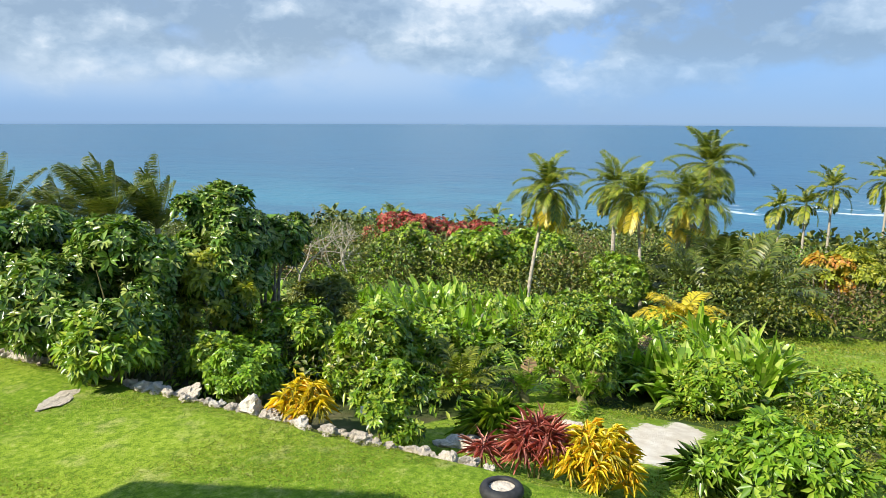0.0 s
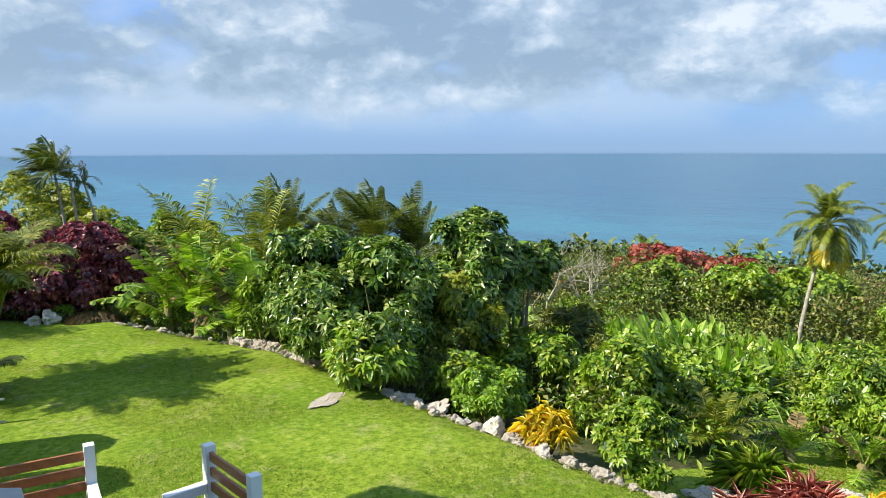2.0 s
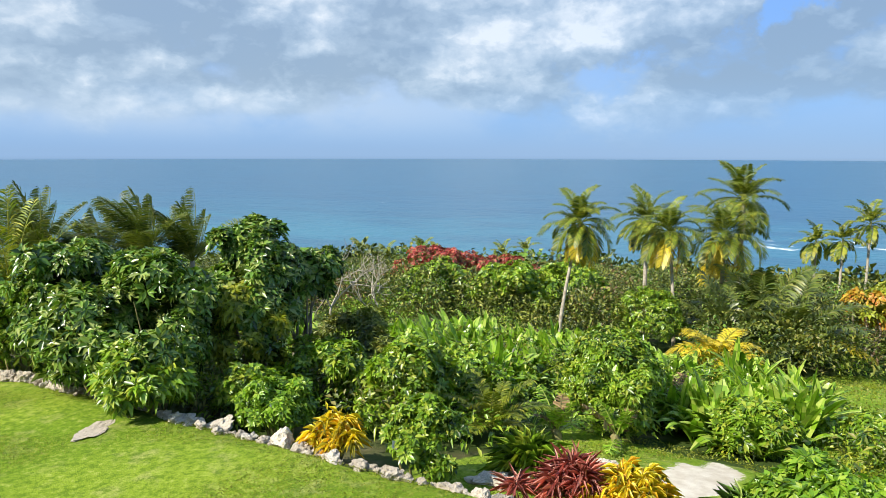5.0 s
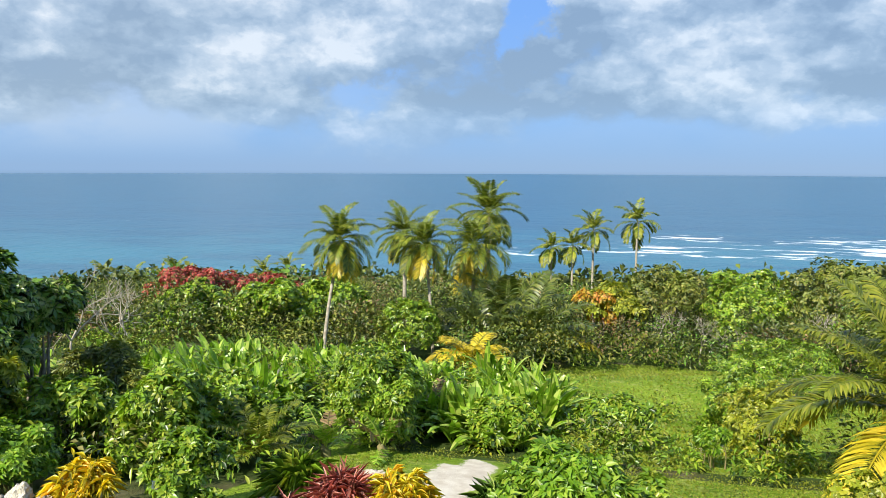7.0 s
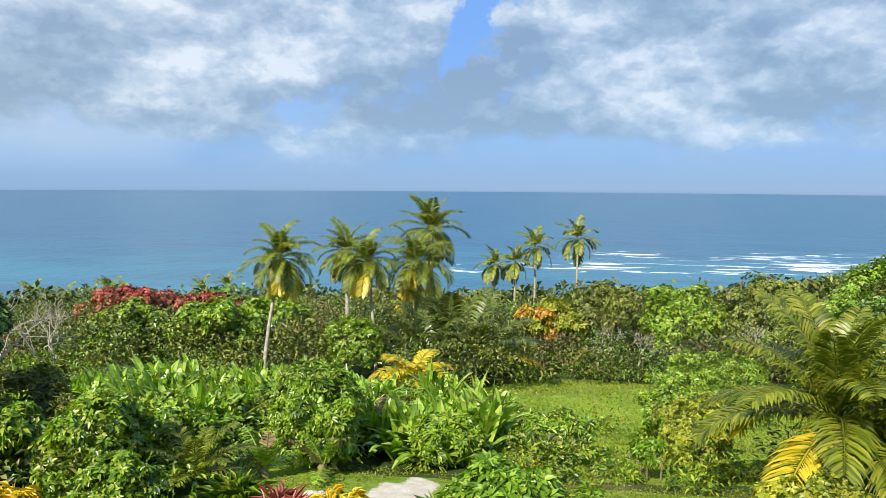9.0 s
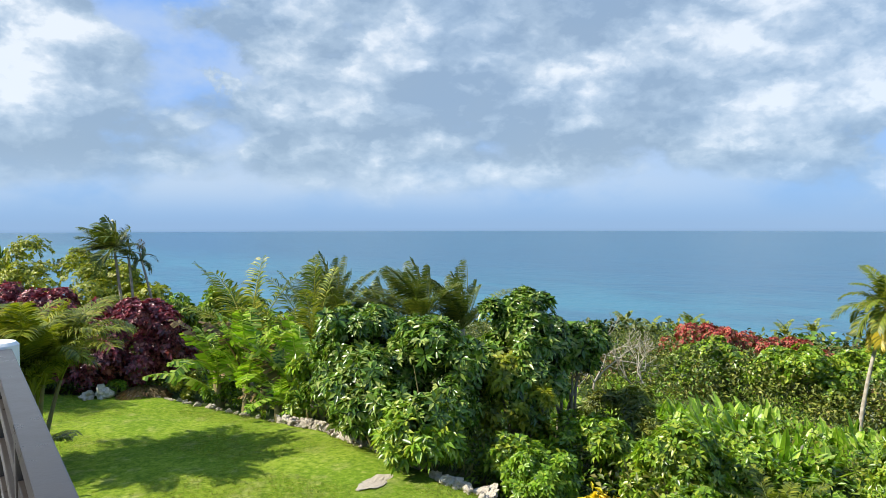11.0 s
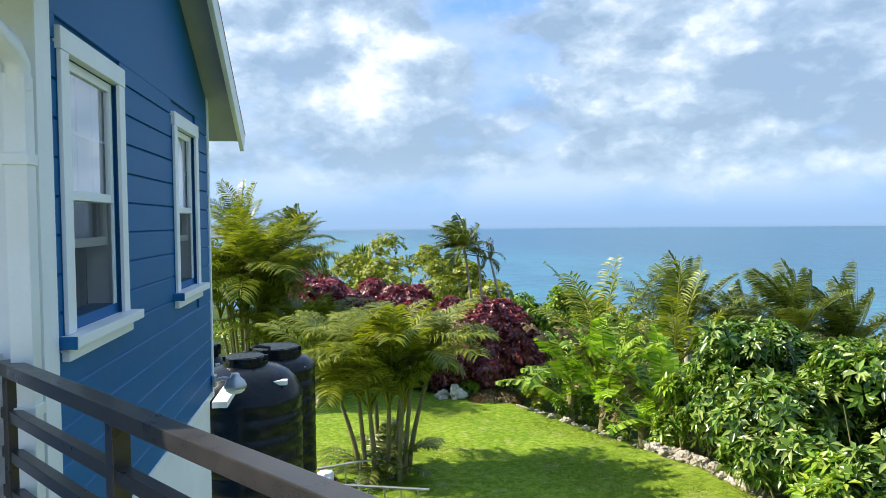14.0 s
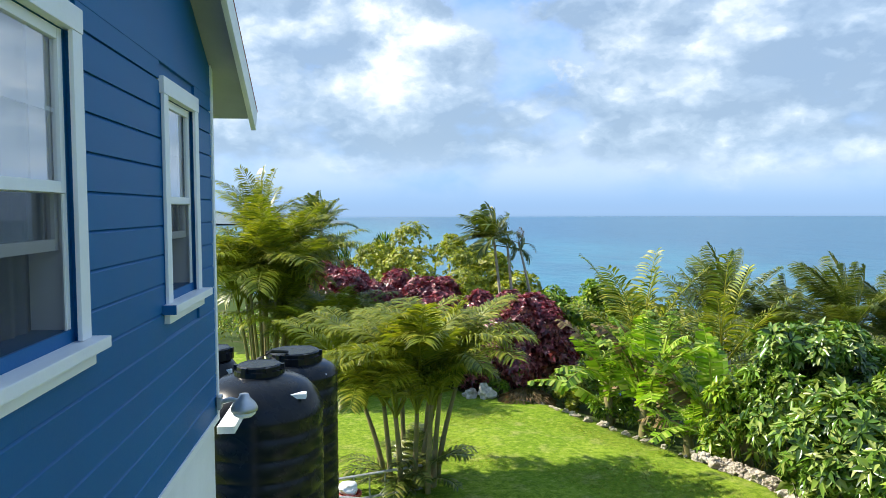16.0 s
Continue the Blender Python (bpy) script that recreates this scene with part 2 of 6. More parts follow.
def sea_mat():
    m, t, b, out = material("sea_water")
    p = worldpos(t)
    sep = t.nodes.new("ShaderNodeSeparateXYZ")
    t.links.new(p, sep.inputs[0])
    n1 = noise_tex(t, p, 0.004, 5, 0.6)
    n2 = noise_tex(t, p, 0.05, 5, 0.6)
    mp = nd(t, "ShaderNodeMapping", Scale=(1.0, 0.3, 1.0), Rotation=(0, 0, 0.35))
    t.links.new(p, mp.inputs[0])
    streak = noise_tex(t, mp.outputs[0], 0.03, 7, 0.66)
    off = mathn(t, "ADD", mathn(t, "MULTIPLY", sep.outputs[0], 0.98), mathn(t, "MULTIPLY", sep.outputs[1], 0.17))
    shoal = smooth(t, mathn(t, "ADD", off, mathn(t, "MULTIPLY", n1, 160.0)), 420.0, 760.0)
    c = mixc(t, shoal, (0.040, 0.170, 0.245), (0.030, 0.118, 0.205))
    c = mixc(t, mathn(t, "MULTIPLY", smooth(t, streak, 0.4, 0.62), 0.55), c, (0.026, 0.085, 0.16))
    foam_band = mathn(t, "MULTIPLY", mathn(t, "MULTIPLY", smooth(t, off, 395.0, 430.0), mathn(t, "SUBTRACT", 1.0, smooth(t, off, 480.0, 620.0))), mathn(t, "SUBTRACT", 1.0, smooth(t, sep.outputs[1], 0.0, 140.0)))
    mp2 = nd(t, "ShaderNodeMapping", Scale=(1.0, 0.28, 1.0), Rotation=(0, 0, 0.12))
    t.links.new(p, mp2.inputs[0])
    surf = noise_tex(t, mp2.outputs[0], 0.075, 6, 0.6, 0.8)
    foam = smooth(t, mathn(t, "ADD", surf, mathn(t, "MULTIPLY", foam_band, 0.13)), 0.665, 0.72)
    caps = mathn(t, "MULTIPLY", smooth(t, n2, 0.755, 0.79), 0.8)
    foam = mathn(t, "MAXIMUM", mathn(t, "MULTIPLY", foam, smooth(t, foam_band, 0.05, 0.4)), caps)
    c = mixc(t, foam, c, (0.85, 0.88, 0.88))
    t.links.new(c, b.inputs["Base Color"])
    b.inputs["Roughness"].default_value = 0.3
    b.inputs["IOR"].default_value = 1.33
    b.inputs["Specular IOR Level"].default_value = 0.5
    bump(t, b, mathn(t, "ADD", n2, streak), 0.6, 3.0)
    return m


M = {}
M["ground"] = ground_mat()
M["sea"] = sea_mat()
M["leaf_dark"] = leaf_mat("leaf_dark_green", [(0.022, 0.075, 0.012), (0.070, 0.185, 0.022), (0.140, 0.300, 0.034), (0.320, 0.440, 0.120)], 0.24, 0.18, None, 0.3, 1.6)
M["leaf_mid"] = leaf_mat("leaf_mid_green", [(0.045, 0.130, 0.010), (0.125, 0.285, 0.018), (0.215, 0.420, 0.028), (0.38, 0.50, 0.06)], 0.32, 0.28, None, 0.36, 1.4)
M["leaf_bright"] = leaf_mat("leaf_bright_green", [(0.050, 0.150, 0.010), (0.115, 0.290, 0.016), (0.190, 0.400, 0.026), (0.34, 0.52, 0.06)], 0.34, 0.32)
M["leaf_olive"] = leaf_mat("leaf_olive", [(0.040, 0.080, 0.012), (0.095, 0.165, 0.020), (0.170, 0.250, 0.030), (0.31, 0.33, 0.07)], 0.5, 0.2, None, 0.5, 0.6)
M["leaf_lime"] = leaf_mat("leaf_lime_yellow_green", [(0.110, 0.190, 0.012), (0.200, 0.300, 0.018), (0.300, 0.400, 0.028), (0.42, 0.46, 0.05)], 0.42, 0.32)
M["leaf_yellow"] = leaf_mat("leaf_golden_yellow", [(0.42, 0.40, 0.02), (0.78, 0.62, 0.02), (0.80, 0.68, 0.03), (0.74, 0.42, 0.02)], 0.4, 0.35, (1.2, 1.0, 0.4), 0.08)
M["leaf_orange"] = leaf_mat("leaf_orange_red", [(0.30, 0.30, 0.02), (0.52, 0.30, 0.03), (0.58, 0.44, 0.04), (0.50, 0.17, 0.03)], 0.45, 0.3, (1.2, 0.9, 0.4), 0.1)
M["leaf_red"] = leaf_mat("leaf_cordyline_red", [(0.30, 0.060, 0.045), (0.50, 0.14, 0.105), (0.60, 0.28, 0.21)], 0.4, 0.25, (1.3, 0.7, 0.5), 0.1)
M["leaf_purple"] = leaf_mat("leaf_burgundy", [(0.075, 0.014, 0.020), (0.16, 0.026, 0.040), (0.25, 0.048, 0.066), (0.42, 0.15, 0.15)], 0.32, 0.2, (1.4, 0.5, 0.6), 0.2)
M["leaf_flower_red"] = leaf_mat("flower_red", [(0.286, 0.039, 0.039), (0.494, 0.065, 0.065), (0.585, 0.156, 0.104), (0.156, 0.156, 0.039)], 0.5, 0.25, (1.3, 0.7, 0.6), 0.15)
M["leaf_brown"] = leaf_mat("leaf_dry_brown", [(0.160, 0.090, 0.035), (0.260, 0.160, 0.060), (0.340, 0.240, 0.110), (0.140, 0.130, 0.040)], 0.7, 0.2, (1.1, 0.9, 0.6), 0.15)
M["palm"] = leaf_mat("palm_green", [(0.055, 0.120, 0.012), (0.115, 0.205, 0.018), (0.210, 0.300, 0.026), (0.38, 0.42, 0.05)], 0.48, 0.3, None, 0.3)
M["palm_dark"] = leaf_mat("palm_dark_green", [(0.045, 0.090, 0.014), (0.080, 0.145, 0.020), (0.130, 0.205, 0.028), (0.26, 0.30, 0.07)], 0.36, 0.25)
M["palm_yellow"] = leaf_mat("palm_yellow", [(0.44, 0.42, 0.02), (0.66, 0.54, 0.03), (0.78, 0.64, 0.06), (0.60, 0.48, 0.04)], 0.4, 0.4, (1.3, 1.2, 0.4), 0.1)
M["banana"] = leaf_mat("banana_leaf", [(0.080, 0.220, 0.014), (0.170, 0.390, 0.022), (0.270, 0.510, 0.034), (0.46, 0.62, 0.14)], 0.32, 0.36)
M["leaf_wood"] = leaf_mat("leaf_woodland", [(0.030, 0.065, 0.010), (0.050, 0.100, 0.014), (0.080, 0.135, 0.020), (0.16, 0.20, 0.04)], 0.45, 0.15, None, 0.45, 0.5)
M["areca"] = leaf_mat("golden_cane", [(0.090, 0.160, 0.012), (0.145, 0.225, 0.016), (0.210, 0.290, 0.022), (0.36, 0.40, 0.05)], 0.4, 0.36)
M["white_petal"] = leaf_mat("white_petals", [(0.750, 0.750, 0.700), (0.800, 0.800, 0.760)], 0.6, 0.3, (1, 1, 1), 0.0)
M["bark"] = plain_mat("grey_bark", (0.30, 0.26, 0.20), (0.17, 0.14, 0.10), 0.85, 9, 0, 0.6)
M["palm_bark"] = plain_mat("pale_palm_bark", (0.46, 0.42, 0.34), (0.27, 0.23, 0.17), 0.85, 7, 0, 0.5)
M["stem"] = plain_mat("green_brown_stem", (0.16, 0.17, 0.05), (0.26, 0.20, 0.09), 0.6, 9, 0, 0.3)
M["rock"] = random_mat("coral_limestone", [(0.60, 0.52, 0.41), (0.70, 0.62, 0.50), (0.50, 0.43, 0.34), (0.76, 0.69, 0.57)], 0.95, 7.0, 0.9, 0.05)
M["blue"] = plain_mat("blue_paint", (0.010, 0.112, 0.285), (0.013, 0.132, 0.32), 0.5, 1.3, 0, 0.12, 90, 0.2)
M["white"] = plain_mat("white_trim_paint", (0.87, 0.87, 0.86), (0.82, 0.82, 0.81), 0.5, 2.0, 0, 0.08)
M["render"] = plain_mat("white_plaster", (0.86, 0.86, 0.85), (0.79, 0.79, 0.78), 0.8, 1.5, 0, 0.25)
M["soffit"] = plain_mat("grey_soffit_boards", (0.36, 0.38, 0.41), (0.42, 0.44, 0.46), 0.7, 3.0, 0, 0.1)
M["gutter"] = plain_mat("white_gutter_plastic", (0.82, 0.82, 0.80), (0.78, 0.77, 0.72), 0.35, 3.0, 0, 0.03)
M["shingle"] = random_mat("red_shingles", [(0.26, 0.065, 0.045), (0.33, 0.085, 0.055), (0.22, 0.06, 0.045), (0.38, 0.11, 0.075)], 0.95, 60.0, 0.6, 0.006)
M["rail"] = plain_mat("bronze_aluminium", (0.055, 0.046, 0.040), (0.075, 0.064, 0.055), 0.30, 12, 0.45, 0.04)
M["deck"] = plain_mat("grey_concrete", (0.34, 0.33, 0.31), (0.44, 0.43, 0.40), 0.8, 3, 0, 0.25)
M["tank"] = plain_mat("black_polyethylene", (0.006, 0.008, 0.011), (0.010, 0.012, 0.016), 0.26, 3, 0, 0.0, 60, 0.25)
M["timber"] = plain_mat("varnished_red_timber", (0.30, 0.10, 0.035), (0.40, 0.15, 0.055), 0.4, 14, 0, 0.2)
M["galv"] = plain_mat("galvanised_aluminium", (0.42, 0.43, 0.44), (0.55, 0.56, 0.57), 0.42, 8, 0.7, 0.1)
M["terracotta"] = plain_mat("red_plastic_pot", (0.38, 0.05, 0.025), (0.30, 0.04, 0.02), 0.45, 8, 0, 0.1)
M["rubber"] = plain_mat("black_rubber", (0.012, 0.012, 0.012), (0.03, 0.03, 0.03), 0.7, 9, 0, 0.2)
# the shade of an unlit room is put into this dark colour
M["dark"] = plain_mat("unlit_room_shade", (0.05, 0.05, 0.055), (0.08, 0.08, 0.085), 0.9, 2, 0, 0.0)
M["curtain"] = plain_mat("white_blind", (0.84, 0.86, 0.88), (0.80, 0.82, 0.85), 0.8, 3, 0, 0.0)
M["curtain_dark"] = plain_mat("grey_blue_curtain", (0.16, 0.19, 0.23), (0.11, 0.13, 0.17), 0.9, 3, 0, 0.0)
M["blue_bin"] = plain_mat("blue_plastic", (0.02, 0.05, 0.35), (0.03, 0.07, 0.45), 0.4, 4, 0, 0.0)


def glass_mat():
    m, t, b, out = material("window_glass")
    gl = nd(t, "ShaderNodeBsdfGlossy", Roughness=0.03)
    tr = t.nodes.new("ShaderNodeBsdfTransparent")
    fr = nd(t, "ShaderNodeFresnel", IOR=1.5)
    mix = t.nodes.new("ShaderNodeMixShader")
    t.links.new(mathn(t, "ADD", mathn(t, "MULTIPLY", fr.outputs[0], 1.2), 0.30), mix.inputs[0])
    t.links.new(tr.outputs[0], mix.inputs[1])
    t.links.new(gl.outputs[0], mix.inputs[2])
    t.links.new(mix.outputs[0], out.inputs[0])
    return m


M["glass"] = glass_mat()


def screen_mat():
    m, t, b, out = material("insect_mesh")
    tr = t.nodes.new("ShaderNodeBsdfTransparent")
    b.inputs["Base Color"].default_value = (0.03, 0.032, 0.036, 1)
    b.inputs["Roughness"].default_value = 0.6
    weave = noise_tex(t, objco(t), 400.0, 2)
    mix = t.nodes.new("ShaderNodeMixShader")
    t.links.new(mathn(t, "ADD", mathn(t, "MULTIPLY", weave, 0.1), 0.42), mix.inputs[0])
    t.links.new(tr.outputs[0], mix.inputs[1])
    t.links.new(b.outputs[0], mix.inputs[2])
    t.links.new(mix.outputs[0], out.inputs[0])
    return m


M["screen"] = screen_mat()


# ---- mesh tools ----
def link_mesh(name, verts, faces, mat, parent=None, label="", smooth_faces=False):
    me = bpy.data.meshes.new(name)
    me.from_pydata(verts, [], faces)
    me.materials.append(mat)
    if smooth_faces:
        me.polygons.foreach_set("use_smooth", [True] * len(me.polygons))
    me.update()
    ob = new(name, me)
    if parent is not None:
        ob.parent = parent
    if label:
        ob["label"] = label
    return ob


def tri_mesh(name, V, F, mat, parent=None, label="", smooth_faces=False):
    """A mesh from numpy arrays: V (n,3), F (m,3) or (m,4)."""
    me = bpy.data.meshes.new(name)
    k = F.shape[1]
    me.vertices.add(len(V))
    me.vertices.foreach_set("co", np.ascontiguousarray(V, dtype=np.float32).ravel())
    me.loops.add(F.size)
    me.loops.foreach_set("vertex_index", np.ascontiguousarray(F, dtype=np.int32).ravel())
    me.polygons.add(len(F))
    me.polygons.foreach_set("loop_start", np.arange(len(F), dtype=np.int32) * k)
    me.update(calc_edges=True)
    me.materials.append(mat)
    if smooth_faces:
        me.polygons.foreach_set("use_smooth", np.ones(len(F), dtype=bool))
    me.validate()
    ob = new(name, me)
    if parent is not None:
        ob.parent = parent
    if label:
        ob["label"] = label
    return ob


def part(name, bm, mat, parent=None, label="", smooth_faces=False):
    me = bpy.data.meshes.new(name)
    bm.to_mesh(me)
    bm.free()
    me.materials.append(mat)
    if smooth_faces:
        me.polygons.foreach_set("use_smooth", [True] * len(me.polygons))
    ob = new(name, me)
    if parent is not None:
        ob.parent = parent
    if label:
        ob["label"] = label
    return ob


def add_box(bm, lo, hi, bevel=0.0):
    lo, hi = Vector(lo), Vector(hi)
    r = bmesh.ops.create_cube(bm, size=1.0, matrix=Matrix.Translation((lo + hi) / 2) @ Matrix.Diagonal((*(hi - lo), 1)))
    if bevel:
        edges = list({e for v in r["verts"] for e in v.link_edges})
        bmesh.ops.bevel(bm, geom=edges, offset=bevel, segments=2, profile=0.7, affect="EDGES")


def box(name, lo, hi, mat, parent=None, bevel=0.0, label=""):
    bm = bmesh.new()
    add_box(bm, lo, hi, bevel)
    return part(name, bm, mat, parent, label)


def lathe(bm, profile, seg=24, axis=Matrix.Identity(4)):
    """Turns a profile of (radius, z) round the z axis."""
    rings = []
    for r, z in profile:
        rings.append([bm.verts.new(axis @ Vector((r * math.cos(2 * math.pi * i / seg), r * math.sin(2 * math.pi * i / seg), z))) for i in range(seg)])
    for a, b in zip(rings, rings[1:]):
        for i in range(seg):
            bm.faces.new((a[i], a[(i + 1) % seg], b[(i + 1) % seg], b[i]))
    bm.faces.new(rings[-1])
    bm.faces.new(list(reversed(rings[0])))


def tube_arrays(path, radii, seg=7):
    """Vertices and quads of a tapered tube along a path."""
    P = np.array(path, dtype=float)
    T = np.gradient(P, axis=0)
    T /= np.linalg.norm(T, axis=1, keepdims=True) + 1e-9
    ref = np.array([0.31, 0.95, 0.05])
    A = np.cross(T, ref)
    A /= np.linalg.norm(A, axis=1, keepdims=True) + 1e-9
    B = np.cross(T, A)
    ang = np.linspace(0, 2 * np.pi, seg, endpoint=False)
    R = np.array(radii)[:, None, None]
    V = P[:, None, :] + R * (np.cos(ang)[None, :, None] * A[:, None, :] + np.sin(ang)[None, :, None] * B[:, None, :])
    n = len(P)
    F = []
    for i in range(n - 1):
        for j in range(seg):
            k = (j + 1) % seg
            F.append((i * seg + j, i * seg + k, (i + 1) * seg + k, (i + 1) * seg + j))
    return V.reshape(-1, 3), np.array(F)


def tubes(name, paths, mat, parent=None, seg=6, label=""):
    Vs, Fs, o = [], [], 0
    for path, radii in paths:
        V, F = tube_arrays(path, radii, seg)
        Vs.append(V)
        Fs.append(F + o)
        o += len(V)
    return tri_mesh(name, np.concatenate(Vs), np.concatenate(Fs), mat, parent, label, True)


def unit(a):
    return a / (np.linalg.norm(a, axis=-1, keepdims=True) + 1e-9)


def blades(P, D, U, L, W, droop=0.2, fold=0.15):
    """Leaf blades: base P, way D, up side U, length L, width W; each is a folded pair of triangles with a drooping tip."""
    S = unit(np.cross(D, U))
    U2 = np.cross(S, D)
    L, W = np.asarray(L)[:, None], np.asarray(W)[:, None]
    mid = P + D * L * 0.45
    tip = P + D * L - U2 * L * 0.1
    tip[:, 2] -= (droop * L)[:, 0]
    a = mid + S * W * 0.5 + U2 * W * fold
    b = mid - S * W * 0.5 + U2 * W * fold
    n = len(P)
    V = np.stack([P, a, tip, b], axis=1).reshape(-1, 3)
    i = np.arange(n)[:, None] * 4
    F = np.concatenate([i + np.array([[0, 1, 2]]), i + np.array([[0, 2, 3]])], axis=0)
    return V, F


def sphere_dirs(rng, n):
    return unit(rng.normal(size=(n, 3)))


def lumps(rng, dirs, k=9, amp=0.28):
    """An uneven radius over a set of directions."""
    c = sphere_dirs(rng, k)
    w = rng.uniform(-1, 1, k)
    return 1 + amp * (np.exp(4 * (dirs @ c.T - 1)) * w).sum(axis=1)


def crown_leaves(rng, radii, whorls, per, leaf, width, droop=0.25, up=0.35, flat_base=True):
    """Rosettes of leaves over the lobes of an uneven ellipsoid about the origin, with gaps between the lobes."""
    R = np.array(radii, dtype=float)
    k = int(np.clip(whorls / 22, 7, 48))
    ld = sphere_dirs(rng, k)
    if flat_base:
        ld[:, 2] = np.where(ld[:, 2] < -0.6, -ld[:, 2], ld[:, 2])
    lc = ld * (lumps(rng, ld, 8, 0.3) * rng.uniform(0.45, 0.88, k))[:, None] * R
    lr = rng.uniform(0.22, 0.36, k) * R.mean() * (10.0 / k) ** 0.1
    who = rng.integers(0, k, whorls)
    dirs = unit(sphere_dirs(rng, whorls) + 0.6 * ld[who] + np.array([0, 0, 0.3]))
    C = lc[who] + dirs * (lr[who] * rng.uniform(0.72, 1.08, whorls))[:, None]
    C[:, 2] = np.maximum(C[:, 2], -R[2] * 0.98)
    axis = unit(dirs + np.array([0, 0, up]) + rng.normal(size=(whorls, 3)) * 0.25)
    e1 = unit(np.cross(axis, rng.normal(size=(whorls, 3))))
    e2 = np.cross(axis, e1)
    P, A, E1, E2 = (np.repeat(v, per, axis=0) for v in (C, axis, e1, e2))
    n = len(P)
    ang = np.tile(np.arange(per) * 2 * np.pi / per, whorls) + rng.normal(0, 0.2, n)
    D = unit(A * 0.3 + np.cos(ang)[:, None] * E1 + np.sin(ang)[:, None] * E2 + rng.normal(size=P.shape) * 0.22)
    sz = np.repeat(rng.uniform(0.7, 1.25, whorls), per) * rng.uniform(0.8, 1.15, n)
    P = P + D * leaf * 0.12
    U = unit(A + rng.normal(size=P.shape) * 0.15)
    return blades(P, D, U, leaf * sz, width * sz, droop)


def place(ob, x, y, z, rz=0.0, s=1.0):
    ob.matrix_world = pose(x, y, z, 0, 0, rz) @ Matrix.Scale(s, 4)
    return ob


# ---- the lie of the land ----
SEA_Z = -50.0


def beyond_wall(x, y):
    """Metres past the stone edging of the lawn, down the slope."""
    d1 = 0.994 * (x - 8.8) + 0.103 * (y - 2.4)
    d2 = 0.924 * (x - 8.32) + 0.384 * (y - 8.1)
    d3 = 0.685 * (x - 5.8) + 0.729 * (y - 14.4)
    return np.maximum(np.maximum(d1, d2), d3)


def ground_z(x, y):
    x, y = np.asarray(x, dtype=float), np.asarray(y, dtype=float)
    d = beyond_wall(x, y)
    lawn = -2.92 - 0.018 * np.clip(y, -10, 25)
    down = -3.3 - 0.175 * d - 0.02 * np.sin(d * 0.3 + y * 0.2) * np.clip(d, 0, 20)
    down = down + 15.5 * np.exp(-(((y + 115) / 58) ** 2)) * np.clip((d - 30) / 120, 0, 1)
    k = np.clip((d + 0.1) / 0.9, 0, 1)
    z = lawn * (1 - k) + np.minimum(down, lawn) * k
    return np.maximum(z, -58.0)


def gz(x, y):
    return float(ground_z(x, y))


def axis_steps(lo, hi, near_lo, near_hi, fine, grow):
    a = [near_lo]
    s = fine
    while a[-1] > lo:
        s *= grow
        a.append(a[-1] - s)
    b = [near_hi]
    s = fine
    while b[-1] < hi:
        s *= grow
        b.append(b[-1] + s)
    return np.array(sorted(a) + list(np.arange(near_lo + fine, near_hi - fine / 2, fine)) + b)


def make_ground():
    X = axis_steps(-150, 700, -4, 42, 0.4, 1.12)
    Y = axis_steps(-500, 700, -22, 30, 0.4, 1.12)
    gx, gy = np.meshgrid(X, Y, indexing="ij")
    gzv = ground_z(gx, gy)
    gzv = gzv + 0.03 * np.sin(gx * 1.3 + 0.7 * gy) * np.cos(gy * 1.1) * (gx < 60)
    V = np.stack([gx, gy, gzv], axis=-1).reshape(-1, 3)
    nx, ny = len(X), len(Y)
    i, j = np.meshgrid(np.arange(nx - 1), np.arange(ny - 1), indexing="ij")
    a = (i * ny + j).ravel()
    F = np.stack([a, a + ny, a + ny + 1, a + 1], axis=1)
    ob = tri_mesh("ground", V, F, M["ground"], None, "", True)
    d = beyond_wall(gx, gy).ravel()
    x, y = gx.ravel(), gy.ravel()
    grass = (d < 0.15).astype(float)
    # grassy shelf below the edging and the clearing further down
    grass = np.maximum(grass, ((x > 9) & (x < 16) & (y < 0.0) & (y > -16)) * 0.9)
    grass = np.maximum(grass, (((x - 30) / 13) ** 2 + ((y + 8) / 8) ** 2 < 1) * 1.0)
    sand = (((x - 14.2 - (y + 3.5) * 0.3) / 2.0) ** 2 + ((y + 3.3) / 0.6) ** 2 < 1) * 1.0
    sand = np.maximum(sand, (((x - 33.5) / 1.2) ** 2 + ((y + 1.9) / 0.6) ** 2 < 1) * 0.9)
    sand = np.maximum(sand, (((x - 21) / 1.5) ** 2 + ((y + 8.2) / 0.5) ** 2 < 1) * 0.8)
    col = np.stack([grass, sand, np.zeros_like(x), np.ones_like(x)], axis=1).astype(np.float32)
    at = ob.data.color_attributes.new("lawn", "FLOAT_COLOR", "POINT")
    at.data.foreach_set("color", col.ravel())
    tagged(ob, "green mown lawn and leafy slope falling to the sea", "ground", kind="structure")
    return ob


make_ground()


def make_sea():
    bm = bmesh.new()
    bmesh.ops.create_circle(bm, cap_ends=True, segments=256, radius=4850)
    ob = part("water", bm, M["sea"])
    ob.location = (0, 0, SEA_Z)
    tagged(ob, "blue sea with small whitecaps and surf near shore", "sea", kind="structure")


make_sea()

